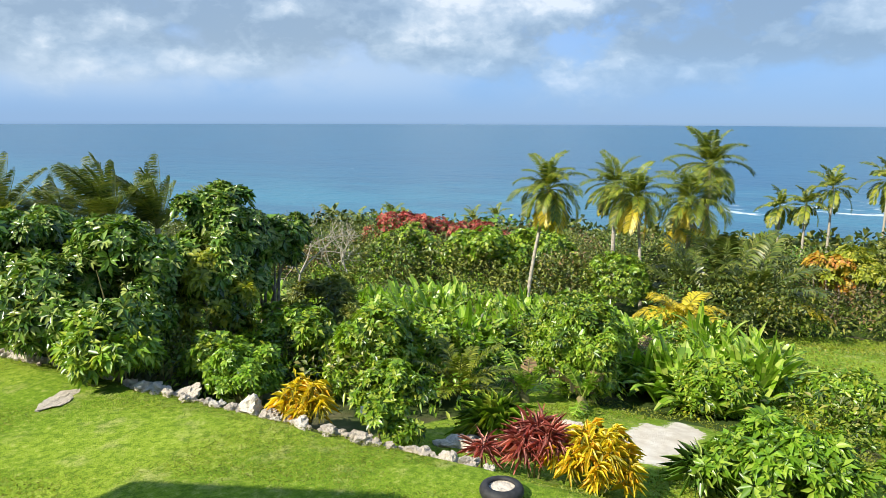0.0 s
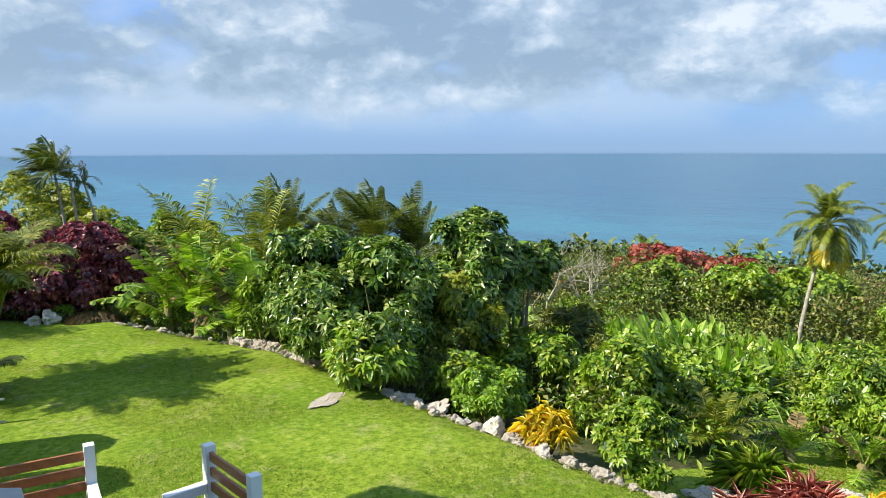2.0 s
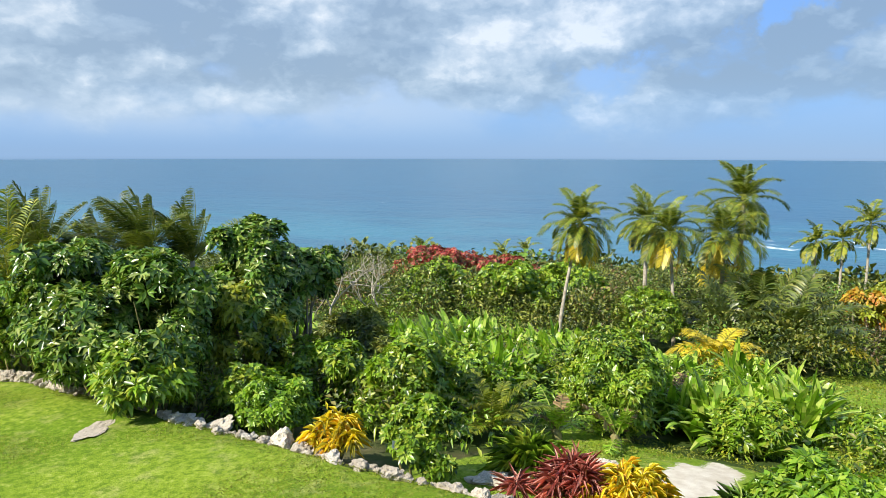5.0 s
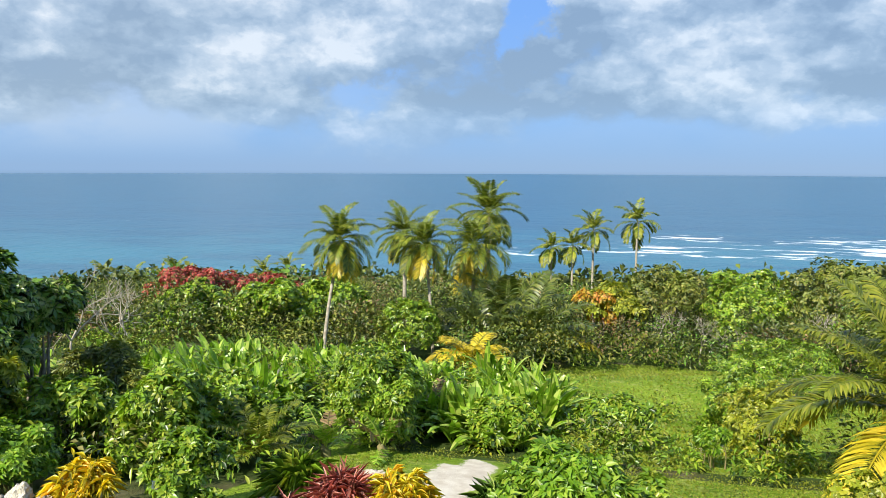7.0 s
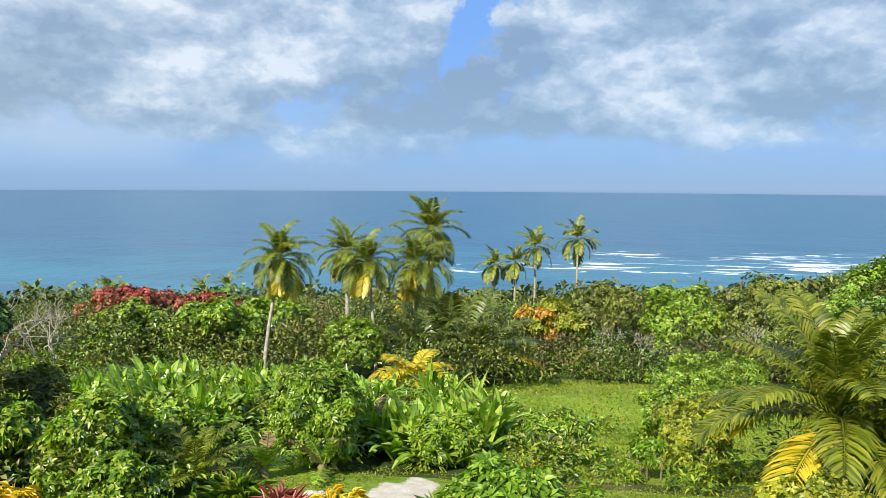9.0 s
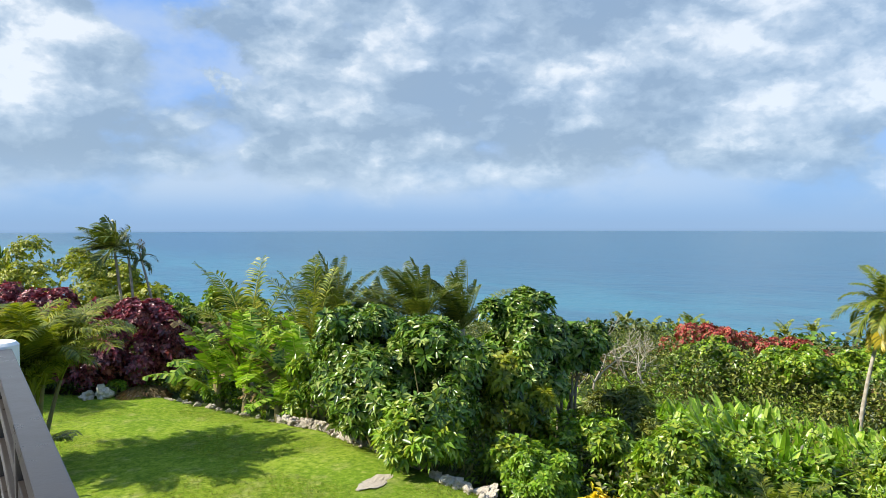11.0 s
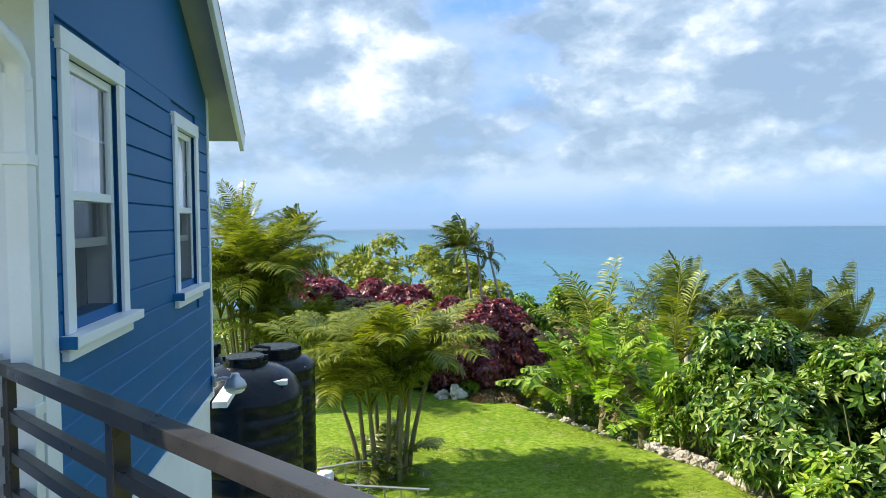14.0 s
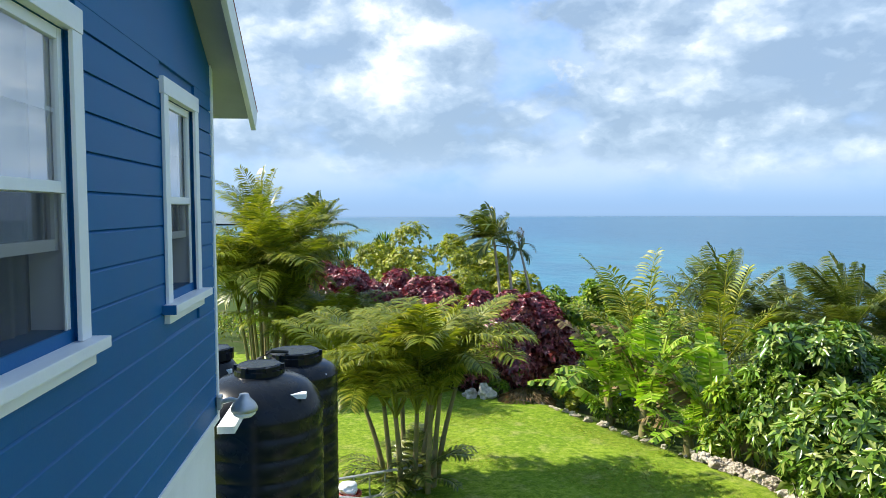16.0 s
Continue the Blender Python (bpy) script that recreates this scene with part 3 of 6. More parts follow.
def make_headland():
    """A low far shore to the north, beyond the bay."""
    n, rows = 40, 5
    V, F = [], []
    for i in range(n + 1):
        u = i / n
        az = radians(-16 + 15 * u)
        h = (62 * (1 - u) ** 0.7 + 2.0) * (0.9 + 0.16 * noise.noise(Vector((u * 7, 0.3, 0))))
        for j in range(rows):
            r = 2600 + 160 * j
            V.append((r * math.sin(az), r * math.cos(az), SEA_Z - 1 + h * math.sin(math.pi * min(1.0, 0.05 + j / (rows - 1) * 0.95))))
    for i in range(n):
        for j in range(rows - 1):
            a = i * rows + j
            F.append((a, a + rows, a + rows + 1, a + 1))
    ob = link_mesh("headland", V, F, M["far_land"], None, "", True)
    tagged(ob, "low hazy grey-green headland across the bay", "headland", kind="structure")


# the distance haze is put into this base colour
M["far_land"] = plain_mat("far_hazy_land", (0.10, 0.15, 0.18), (0.14, 0.19, 0.21), 0.9, 0.01, 0, 0.0)
make_headland()

# ---- deck ----
DECK_Z = 0.2
RAIL_Z = 1.22


def make_deck():
    bm = bmesh.new()
    pts = [(1.95, -3.42), (1.42, -3.05), (0.0, -1.08), (-3.0, -1.08), (-3.0, -14.0), (1.95, -14.0)]
    lo = [bm.verts.new((x, y, DECK_Z - 0.22)) for x, y in pts]
    hi = [bm.verts.new((x, y, DECK_Z)) for x, y in pts]
    bm.faces.new(hi)
    bm.faces.new(list(reversed(lo)))
    for i in range(len(pts)):
        k = (i + 1) % len(pts)
        bm.faces.new((lo[i], lo[k], hi[k], hi[i]))
    bmesh.ops.recalc_face_normals(bm, faces=bm.faces)
    tagged(part("floor", bm, M["deck"]), "grey concrete deck floor of the raised terrace", "floor", kind="structure")
    tagged(box("wall_under_deck", (1.6, -14, -3.4), (1.8, -3.4, DECK_Z - 0.224), M["render"]), "white plaster wall below the deck", "wall", kind="structure")


make_deck()


def railing_run(name, a, b, inner_posts, label):
    """A run of flat bronze rails between a and b, with square posts."""
    a, b = Vector((*a, DECK_Z)), Vector((*b, DECK_Z))
    way = b - a
    length = way.length
    root = new(name)
    root.matrix_world = Matrix.Translation(a) @ Matrix.Rotation(math.atan2(way.y, way.x), 4, "Z")
    h = RAIL_Z - DECK_Z
    box("top_rail", (0, -0.035, h - 0.05), (length, 0.035, h), M["rail"], root, 0.004)
    for i in range(5):
        z = h - 0.05 - 0.155 * (i + 1)
        box("rail_bar", (0, -0.022, z - 0.022), (length, 0.022, z + 0.022), M["rail"], root, 0.003)
    for u in inner_posts:
        box("post", (u * length - 0.027, -0.027, 0.0), (u * length + 0.027, 0.027, h - 0.051), M["rail"], root, 0.003)
    tagged(root, label, "railing", "deck railings")
    return root


POST = (1.53, -3.33)
railing_run("railing", (-0.10, -1.30), (POST[0] - 0.06, POST[1] + 0.07), (0.03, 0.42, 0.97), "dark bronze metal railing running from the blue house")
railing_run("railing", (POST[0] + 0.02, POST[1] - 0.09), (1.60, -5.75), (0.03, 0.5, 0.985), "dark bronze metal railing along the deck edge")


def round_post(x, y, r, top):
    bm = bmesh.new()
    lathe(bm, [(r, 0), (r, top - 0.012), (r - 0.012, top)], 32)
    ob = part("post", bm, M["render"], None, "", False)
    ob.location = (x, y, DECK_Z)
    tagged(ob, "round white plastered post at the railing corner", "post", "deck posts")


round_post(POST[0], POST[1], 0.085, RAIL_Z - DECK_Z + 0.02)
tagged(box("post", (-0.26, -1.36, DECK_Z), (-0.13, -1.23, RAIL_Z + 0.02), M["render"], None, 0.008), "square white post at the house corner", "post", "deck posts")


# ---- house ----
Y0, Y1 = -1.22, 2.56
EAVE, APEX_Y, PITCH = 2.79, 0.58, 0.585
SPAN_NEAR, SPAN_FAR = 2.33, 2.50


def under_roof(y):
    return EAVE + 0.30 - abs(y - APEX_Y) * PITCH + (2.1 * PITCH - 0.3)


def siding_board(y0, y1, z0, z1):
    """One board on the gable wall, with a chamfered upper edge above the joint."""
    prof = [(0.0, z0), (0.018, z0), (0.018, z1 - 0.016), (0.004, z1), (0.0, z1)]
    v = [(x, y0, z) for x, z in prof] + [(x, y1, z) for x, z in prof]
    f = [(0, 1, 2, 3, 4), (9, 8, 7, 6, 5)] + [(i, 5 + i, 5 + (i + 1) % 5, (i + 1) % 5) for i in range(5)]
    return v, f


WINDOWS = [(-1.02, -0.09, 1.27, 2.61), (1.12, 2.00, 1.25, 2.57)]


def house():
    root = new("house")
    # gable wall core with the two window openings, 0.15 thick
    ys = [Y0] + [v for w in WINDOWS for v in (w[0] + 0.10, w[1] - 0.10)] + [Y1]
    z0, z1 = 0.2, 2.72
    for k in range(5):
        a, b = ys[k], ys[k + 1]
        if k in (1, 3):
            w = WINDOWS[k // 2]
            box("wall", (-0.15, a, z0), (0, b, w[2] + 0.05), M["blue"], root)
            box("wall", (-0.15, a, w[3] - 0.10), (0, b, z1), M["blue"], root)
        else:
            box("wall", (-0.15, a, z0), (0, b, z1), M["blue"], root)
    # smooth upper gable panel
    v, f = [], []
    prof = [(Y0, 2.72), (Y1, 2.72), (Y1, under_roof(Y1)), (APEX_Y, under_roof(APEX_Y)), (Y0, under_roof(Y0))]
    for x in (-0.15, 0.018):
        v += [(x, y, z) for y, z in prof]
    f = [(4, 3, 2, 1, 0), (5, 6, 7, 8, 9)] + [(i, (i + 1) % 5, 5 + (i + 1) % 5, 5 + i) for i in range(5)]
    link_mesh("gable_panel", v, f, M["blue"], root, "smooth blue panel in the gable")
    # lapped boards between and around the windows
    z = z0
    while z < 2.71:
        top = min(z + 0.1675, 2.718)
        spans = [(Y0 + 0.13, Y1 - 0.05)]
        for wy0, wy1, wz0, wz1 in WINDOWS:
            if top > wz0 - 0.06 and z < wz1:
                spans = [s for a, b in spans for s in ((a, min(b, wy0 + 0.004)), (max(a, wy1 - 0.004), b)) if s[1] - s[0] > 0.03]
        for a, b in spans:
            v, f = siding_board(a, b, z, top)
            link_mesh("siding_board", v, f, M["blue"], root)
        z += 0.168
    box("frieze_board", (0.0, Y0 + 0.13, 2.655), (0.021, Y1 - 0.05, 2.745), M["blue"], root, 0.003)
    # back wing wall facing the deck, and far wall
    box("wall", (-6.0, Y0 + 0.12, 0.2), (-0.152, Y0 + 0.27, 2.9), M["blue"], root, 0, "deep blue wall facing the deck")
    for i in range(13):
        zz = 0.2 + 0.2 * i
        v = [(-6, Y0 + 0.12, zz), (-6, Y0 + 0.098, zz), (-6, Y0 + 0.114, zz + 0.196), (-6, Y0 + 0.12, zz + 0.196)]
        v += [(-0.0, b, c) for _, b, c in v]
        link_mesh("siding_board", v, [(0, 1, 2, 3), (7, 6, 5, 4), (1, 5, 6, 2), (0, 4, 5, 1), (3, 2, 6, 7), (0, 3, 7, 4)], M["blue"], root)
    box("wall", (-6.0, Y1 - 0.15, -3.4), (-0.152, Y1, 2.9), M["blue"], root)
    box("foundation", (-6.0, Y0 + 0.14, -3.4), (-0.012, Y1 - 0.012, 0.198), M["render"], root, 0, "white plastered base")
    box("skirting_ledge", (-0.012, Y0 + 0.1, 0.15), (0.03, Y1, 0.2), M["white"], root)
    # corner boards
    box("corner_board", (-0.16, Y0 - 0.03, 0.2), (0.028, Y0 + 0.125, 2.72), M["white"], root, 0.004)
    box("corner_board", (0.0, Y1 - 0.05, 0.2), (0.03, Y1 + 0.012, 2.9), M["white"], root, 0.004)
    # roof planes with soffit, rake boards
    for sgn, yw in ((-1, 1), (1, 1)):
        span = SPAN_FAR if sgn > 0 else SPAN_NEAR
        sl = math.hypot(span, span * PITCH)
        ang = math.atan(PITCH)
        m = Matrix.Translation((0, APEX_Y, under_roof(APEX_Y) + 0.012)) @ Matrix.Rotation(math.pi if sgn < 0 else 0.0, 4, "Z") @ Matrix.Rotation(-ang, 4, "X")
        lo, hi = ((-6.2, 0.24) if sgn > 0 else (-0.24, 6.2))
        bm = bmesh.new()
        add_box(bm, (lo, 0.0, 0.0), (hi, sl, 0.09))
        bmesh.ops.transform(bm, matrix=m, verts=bm.verts)
        part("roof", bm, M["soffit"], root, "grey boarded roof underside")
        bm = bmesh.new()
        x0 = 0.242 if sgn > 0 else -0.282
        add_box(bm, (x0, -0.02, -0.10), (x0 + 0.04, sl + 0.03, 0.10), 0.004)
        bmesh.ops.transform(bm, matrix=m, verts=bm.verts)
        part("rake_board", bm, M["white"], root, "white painted rake board")
        if sgn < 0:
            # shingles on the near slope
            bm = bmesh.new()
            add_box(bm, (0.26, 0, -0.012), (0.5, 0.145, 0), 0)
            me = bpy.data.meshes.new("shingle")
            bm.to_mesh(me)
            bm.free()
            me.materials.append(M["shingle"])
            rng = random.Random(4)
            for row in range(7):
                for c in range(9):
                    o = new("shingle", me)
                    o.parent = root
                    o.matrix_local = m @ pose(-0.53 + 0.245 * c + (0.12 if row % 2 else 0) , sl + 0.02 - 0.13 * (row + 1), 0.105 + 0.004 * rng.random(), -3.5, 0, 0)
            bm = bmesh.new()
            add_box(bm, (-0.285, -0.02, 0.091), (6.2, sl + 0.03, 0.096))
            bmesh.ops.transform(bm, matrix=m, verts=bm.verts)
            part("roof_covering", bm, M["shingle"], root)
        else:
            bm = bmesh.new()
            add_box(bm, (-6.2, -0.02, 0.091), (0.285, sl + 0.03, 0.105))
            bmesh.ops.transform(bm, matrix=m, verts=bm.verts)
            part("roof_covering", bm, M["shingle"], root)
    tagged(root, "blue weatherboard house with white trim and red roof", "house")
    return root


HOUSE = house()


def window(y0, y1, z0, z1, n, label):
    """A double-hung sash window set in the gable wall, with casing, sill and blind."""
    root = new("window_%d" % n)
    root.location = (0, y0, z0)
    w, h = y1 - y0, z1 - z0
    c = 0.10
    # blue blocks give the casing's shaded left return and sill end a dark colour
    for ya, yb in ((0.002, c - 0.03), (w - c + 0.03, w - 0.002)):
        box("casing_back", (0.0, ya, -0.05), (0.022, yb, h - 0.004), M["blue"], root, 0, "deep blue backing behind the white casing")
    box("casing", (0.023, 0, 0.0), (0.042, c, h - c), M["white"], root, 0.004)
    box("casing", (0.023, w - c, 0.0), (0.042, w, h - c), M["white"], root, 0.004)
    box("casing", (0.0, -0.005, h - c + 0.001), (0.045, w + 0.005, h), M["white"], root, 0.004)
    box("window_sill", (0.0, -0.055, -0.052), (0.10, w + 0.06, -0.002), M["white"], root, 0.006)
    box("sill_end", (0.0, -0.064, -0.055), (0.096, -0.0555, 0.0), M["blue"], root, 0, "deep blue block at the sill end")
    box("apron", (0.0, -0.02, -0.115), (0.05, w + 0.02, -0.056), M["white"], root, 0.004)
    for ya, yb in ((c + 0.001, c + 0.012), (w - c - 0.012, w - c - 0.001)):
        box("jamb", (-0.148, ya, 0.052), (-0.001, yb, h - c - 0.002), M["white"], root)
    mid = h * 0.46
    f = 0.045
    for name, za, zb, x in (("upper_sash", mid - 0.02, h - c - 0.004, -0.03), ("lower_sash", mid * 0.60, mid + 0.022, -0.062)):
        sash = new(name)
        sash.parent = root
        box("sash_frame", (x, c + 0.014, za), (x + 0.03, c + f, zb), M["white"], sash, 0.003)
        box("sash_frame", (x, w - c - f, za), (x + 0.03, w - c - 0.014, zb), M["white"], sash, 0.003)
        box("sash_frame", (x + 0.001, c + f, zb - f), (x + 0.029, w - c - f, zb), M["white"], sash, 0.003)
        box("sash_frame", (x + 0.001, c + f, za), (x + 0.029, w - c - f, za + f), M["white"], sash, 0.003)
        g = link_mesh("pane", [(x + 0.015, c + f, za + f), (x + 0.015, w - c - f, za + f), (x + 0.015, w - c - f, zb - f), (x + 0.015, c + f, zb - f)], [(0, 1, 2, 3)], M["glass"], sash)
        g.visible_shadow = False
        if name == "upper_sash":
            for k in (1, 2):
                yy = c + f + (w - 2 * c - 2 * f) * k / 3
                box("glazing_bar", (x + 0.003, yy - 0.008, za + f), (x + 0.011, yy + 0.008, zb - f), M["curtain"], sash)
            zz = (za + zb) / 2
            box("glazing_bar", (x + 0.002, c + f, zz - 0.008), (x + 0.010, w - c - f, zz + 0.008), M["curtain"], sash)
    # insect screen over the lower opening, in a thin frame
    screen = link_mesh("insect_screen", [(-0.012, c + 0.03, 0.03), (-0.012, w - c - 0.03, 0.03), (-0.012, w - c - 0.03, mid - 0.024), (-0.012, c + 0.03, mid - 0.024)], [(0, 1, 2, 3)], M["screen"], root, "dark mesh insect screen")
    for ya, yb in ((c + 0.014, c + 0.03), (w - c - 0.03, w - c - 0.014)):
        box("screen_frame", (-0.018, ya, 0.012), (-0.006, yb, mid - 0.024), M["white"], root)
    box("screen_frame", (-0.018, c + 0.03, 0.012), (-0.006, w - c - 0.03, 0.03), M["white"], root)
    box("blind", (-0.060, c + 0.03, mid + 0.03), (-0.052, w - c - 0.03, h - c - 0.01), M["curtain"], root, 0, "white roller blind")
    # curtain folds in the lower half
    bm = bmesh.new()
    seg = 40
    prev = None
    for i in range(seg + 1):
        yy = c + (w - 2 * c) * i / seg
        xx = -0.15 + 0.018 * math.sin(i * 1.1)
        a, b = bm.verts.new((xx, yy, 0.0)), bm.verts.new((xx, yy, mid + 0.06))
        if prev:
            bm.faces.new((prev[0], a, b, prev[1]))
        prev = (a, b)
    part("curtain", bm, M["curtain_dark"], root, "grey-blue curtain", True)
    # dark panel added behind the curtain in place of the shaded room
    box("room_shade_panel", (-0.9, c - 0.4, -0.1), (-0.88, w - c + 0.4, h), M["dark"], root)
    tagged(root, label, "window", "house windows", "structure")


for i, wv in enumerate(WINDOWS):
    window(*wv, i + 1, "white sash window with half-drawn blind in blue wall")


def gutter():
    root = new("gutter")
    y = APEX_Y - SPAN_NEAR - 0.02
    z = under_roof(APEX_Y) - (SPAN_NEAR + 0.02) * PITCH + 0.09
    bm = bmesh.new()
    n = 9
    prof = [(math.cos(math.pi * i / (n - 1)) * 0.065, -math.sin(math.pi * i / (n - 1)) * 0.085) for i in range(n)]
    prof = prof + [(c * 0.92, s * 0.94 + 0.004) for c, s in reversed(prof)]
    for xa, xb in ((-6.0, 0.20),):
        A = [bm.verts.new((xa, y - 0.05 + c, z + s)) for c, s in prof]
        B = [bm.verts.new((xb, y - 0.05 + c, z + s)) for c, s in prof]
        k = len(prof)
        for i in range(k):
            bm.faces.new((A[i], A[(i + 1) % k], B[(i + 1) % k], B[i]))
        bm.faces.new(B)
        bm.faces.new(list(reversed(A)))
    bmesh.ops.recalc_face_normals(bm, faces=bm.faces)
    part("channel", bm, M["gutter"], root)
    box("fascia", (-6.0, y + 0.022, z - 0.13), (0.235, y + 0.05, z + 0.02), M["white"], root)
    # outlet, swan neck and downpipe
    px, py = 0.0, y - 0.05
    box("outlet", (px - 0.08, py - 0.055, z - 0.17), (px + 0.08, py + 0.055, z - 0.06), M["gutter"], root, 0.012)
    V, F = tube_arrays([(px, py, z - 0.13), (px, py, z - 0.19), (px, py + 0.06, z - 0.23), (px - 0.006, py + 0.42, z - 0.31), (px - 0.008, py + 0.48, z - 0.36), (px - 0.008, py + 0.487, z - 0.46)], [0.05] * 6, 8)
    tri_mesh("swan_neck", V, F, M["gutter"], root, "", True)
    box("downpipe", (px - 0.05, py + 0.445, -0.05), (px + 0.034, py + 0.528, z - 0.40), M["gutter"], root, 0.008)
    for zz in (z - 0.75, 1.0):
        box("pipe_clip", (px - 0.058, py + 0.437, zz), (px + 0.042, py + 0.529, zz + 0.045), M["gutter"], root, 0.004)
    tagged(root, "white plastic gutter with square downpipe on house corner", "gutter")


gutter()


# ---- plants ----
WIND = np.array([-0.80, 0.42, 0.0])


def stems_for(rng, n, height, spread, r):
    paths = []
    for i in range(n):
        a = rng.uniform(0, 2 * np.pi)
        e = rng.uniform(0.3, 1.0) * spread
        tip = np.array([math.cos(a) * e, math.sin(a) * e, height * rng.uniform(0.75, 1.0)])
        base = np.array([math.cos(a), math.sin(a), 0]) * 0.08 * min(n, 4) * rng.uniform(0, 1)
        base[2] = -0.25
        mid = base * 0.4 + tip * 0.6 + rng.normal(size=3) * 0.08 * height
        paths.append(([base, (base + mid) / 2 + rng.normal(size=3) * 0.03 * height, mid, tip], [r, r * 0.8, r * 0.55, r * 0.2]))
    return paths


def bush(name, x, y, h, r, mat, leaf, width, whorls, per, label, seed, category="shrub", low=0.0, droop=0.14, ry=None, group=""):
    """A leafy shrub or tree: stems, and a crown of whorled leaves from height low to h."""
    rng = np.random.default_rng(seed)
    root = new(name)
    ch = (h - low) / 2
    V, F = crown_leaves(rng, (r, ry or r, ch), int(whorls * 1.35), per, leaf * 0.84, width, droop)
    V[:, 2] += low + ch
    tri_mesh("crown", V, F, M[mat], root)
    if low > 0.6:
        limbs = stems_for(rng, 6, low + ch * 1.2, r * 0.7, 0.035 + 0.012 * h)
        tubes("trunk", limbs[:2], M["bark"], root)
        tubes("limb", limbs[2:], M["bark"], root)
    else:
        tubes("stem", stems_for(rng, 6, h * 0.8, r * 0.7, 0.02 + 0.006 * h), M["stem"], root, 5)
    place(root, x, y, gz(x, y))
    return tagged(root, label, category, group)


def frond_arrays(rng, L, az, el, sag, n=36, leaflet=0.26, wide=0.015, blow=0.35, vee=0.25, along=0.6, comb=None):
    """One feather frond from the origin: a rib that bends over along its length, with a close row of hanging leaflets on both sides."""
    m = 13
    t = np.linspace(0, 1, m)
    e = np.maximum(el - 2.3 * sag * t ** 1.5, -1.5)
    way = np.stack([math.cos(az) * np.cos(e), math.sin(az) * np.cos(e), np.sin(e)], axis=1)
    way = unit(way + WIND[None, :] * (1.5 * blow * t)[:, None])
    rib = np.concatenate([np.zeros((1, 3)), np.cumsum((way[1:] + way[:-1]) * 0.5 * L / (m - 1), axis=0)])
    u = np.clip(np.linspace(0.16, 0.995, n) + rng.normal(0, 0.15 / n, n), 0.12, 1.0)
    P = np.stack([np.interp(u, t, rib[:, k]) for k in range(3)], axis=1)
    T = unit(np.stack([np.interp(u, t, way[:, k]) for k in range(3)], axis=1))
    side = np.array([-math.sin(az), math.cos(az), 0.0])[None, :]
    side = unit(side - T * (side * T).sum(1, keepdims=True))
    up = np.cross(T, side)
    up = np.where((up[:, 2] < 0)[:, None] & (T[:, 2] > -0.9)[:, None], -up, up)
    size = leaflet * L * (np.sin(np.pi * np.clip(0.16 + 0.76 * u, 0, 1)) ** 0.7 + 0.08)
    Vs, Fs, o = [], [], 0
    pull = WIND * (blow * 0.9 if comb is None else comb)
    for s in (-1, 1):
        D = unit(side * s * 0.85 + T * along + up * vee + rng.normal(size=P.shape) * 0.1 + pull)
        sz = (size * rng.uniform(0.85, 1.12, n))[:, None]
        w = 1.9 * wide * L ** 0.5
        S = unit(np.cross(D, up)) * w * 0.5
        hang = np.array([0, 0, -1.0]) + 0.6 * pull
        m1 = P + D * sz * 0.36 + hang * sz * 0.03
        m2 = P + D * sz * 0.68 + hang * sz * 0.15
        tip = P + D * sz * 0.92 + hang * sz * 0.36
        V = np.stack([P, m1 + S, m1 - S, m2 + S * 0.8, m2 - S * 0.8, tip], axis=1).reshape(-1, 3)
        i = np.arange(n)[:, None] * 6
        F = np.concatenate([i + np.array([f]) for f in ((0, 1, 2), (1, 3, 4), (1, 4, 2), (3, 5, 4))])
        Vs.append(V)
        Fs.append(F + o)
        o += len(V)
    V, F = tube_arrays(rib, np.linspace(0.016, 0.004, m) * L ** 0.5, 4)
    F = np.concatenate([F[:, [0, 1, 2]], F[:, [0, 2, 3]]])
    Vs.append(V)
    Fs.append(F + o)
    return np.concatenate(Vs), np.concatenate(Fs)


def palm(name, x, y, h, L, fronds, label, seed, mat="palm", lean=(0.0, 0.0), r=0.13, blow=0.3, sag=0.55, el=(-0.35, 1.35), old=0, parts=True, n=44, wide=0.0145, bark="palm_bark", leaflet=0.26, group="", comb=None, along=0.6):
    """A feather palm: curved ringed trunk, fronds round the top; h is the height of the crown's heart."""
    rng = np.random.default_rng(seed)
    root = new(name)
    top = np.array([lean[0], lean[1], h])
    if h > 0.4:
        t = np.linspace(0, 1, 14)
        path = np.outer(t ** 1.6, [lean[0], lean[1], 0]) + np.outer(t, [0, 0, h])
        path[0, 2] = -0.3
        rad = r * (1.25 - 0.5 * t) * (1 + 0.05 * (np.arange(14) % 2))
        tubes("trunk", [(path, rad)], M[bark], root, 9)
    allV, allF, o = [], [], 0
    for i in range(fronds):
        az = i * 2.399963 + rng.uniform(-0.25, 0.25)
        k = i / max(1, fronds - 1)
        e = el[0] + (el[1] - el[0]) * k + rng.uniform(-0.12, 0.12)
        V, F = frond_arrays(rng, L * rng.uniform(0.85, 1.1), az, e, sag * (1.0 - 0.35 * k) * rng.uniform(0.8, 1.2), n, leaflet, wide, blow, along=along, comb=comb)
        V = V + top
        key = "palm_yellow" if i < old else mat
        if parts:
            tri_mesh("frond", V, F, M[key], root, "yellowing frond" if i < old and mat != key else "")
        else:
            allV.append(V)
            allF.append(F + o)
            o += len(V)
    if not parts:
        tri_mesh("crown", np.concatenate(allV), np.concatenate(allF), M[mat], root)
    place(root, x, y, gz(x, y))
    return tagged(root, label, "palm tree", group)


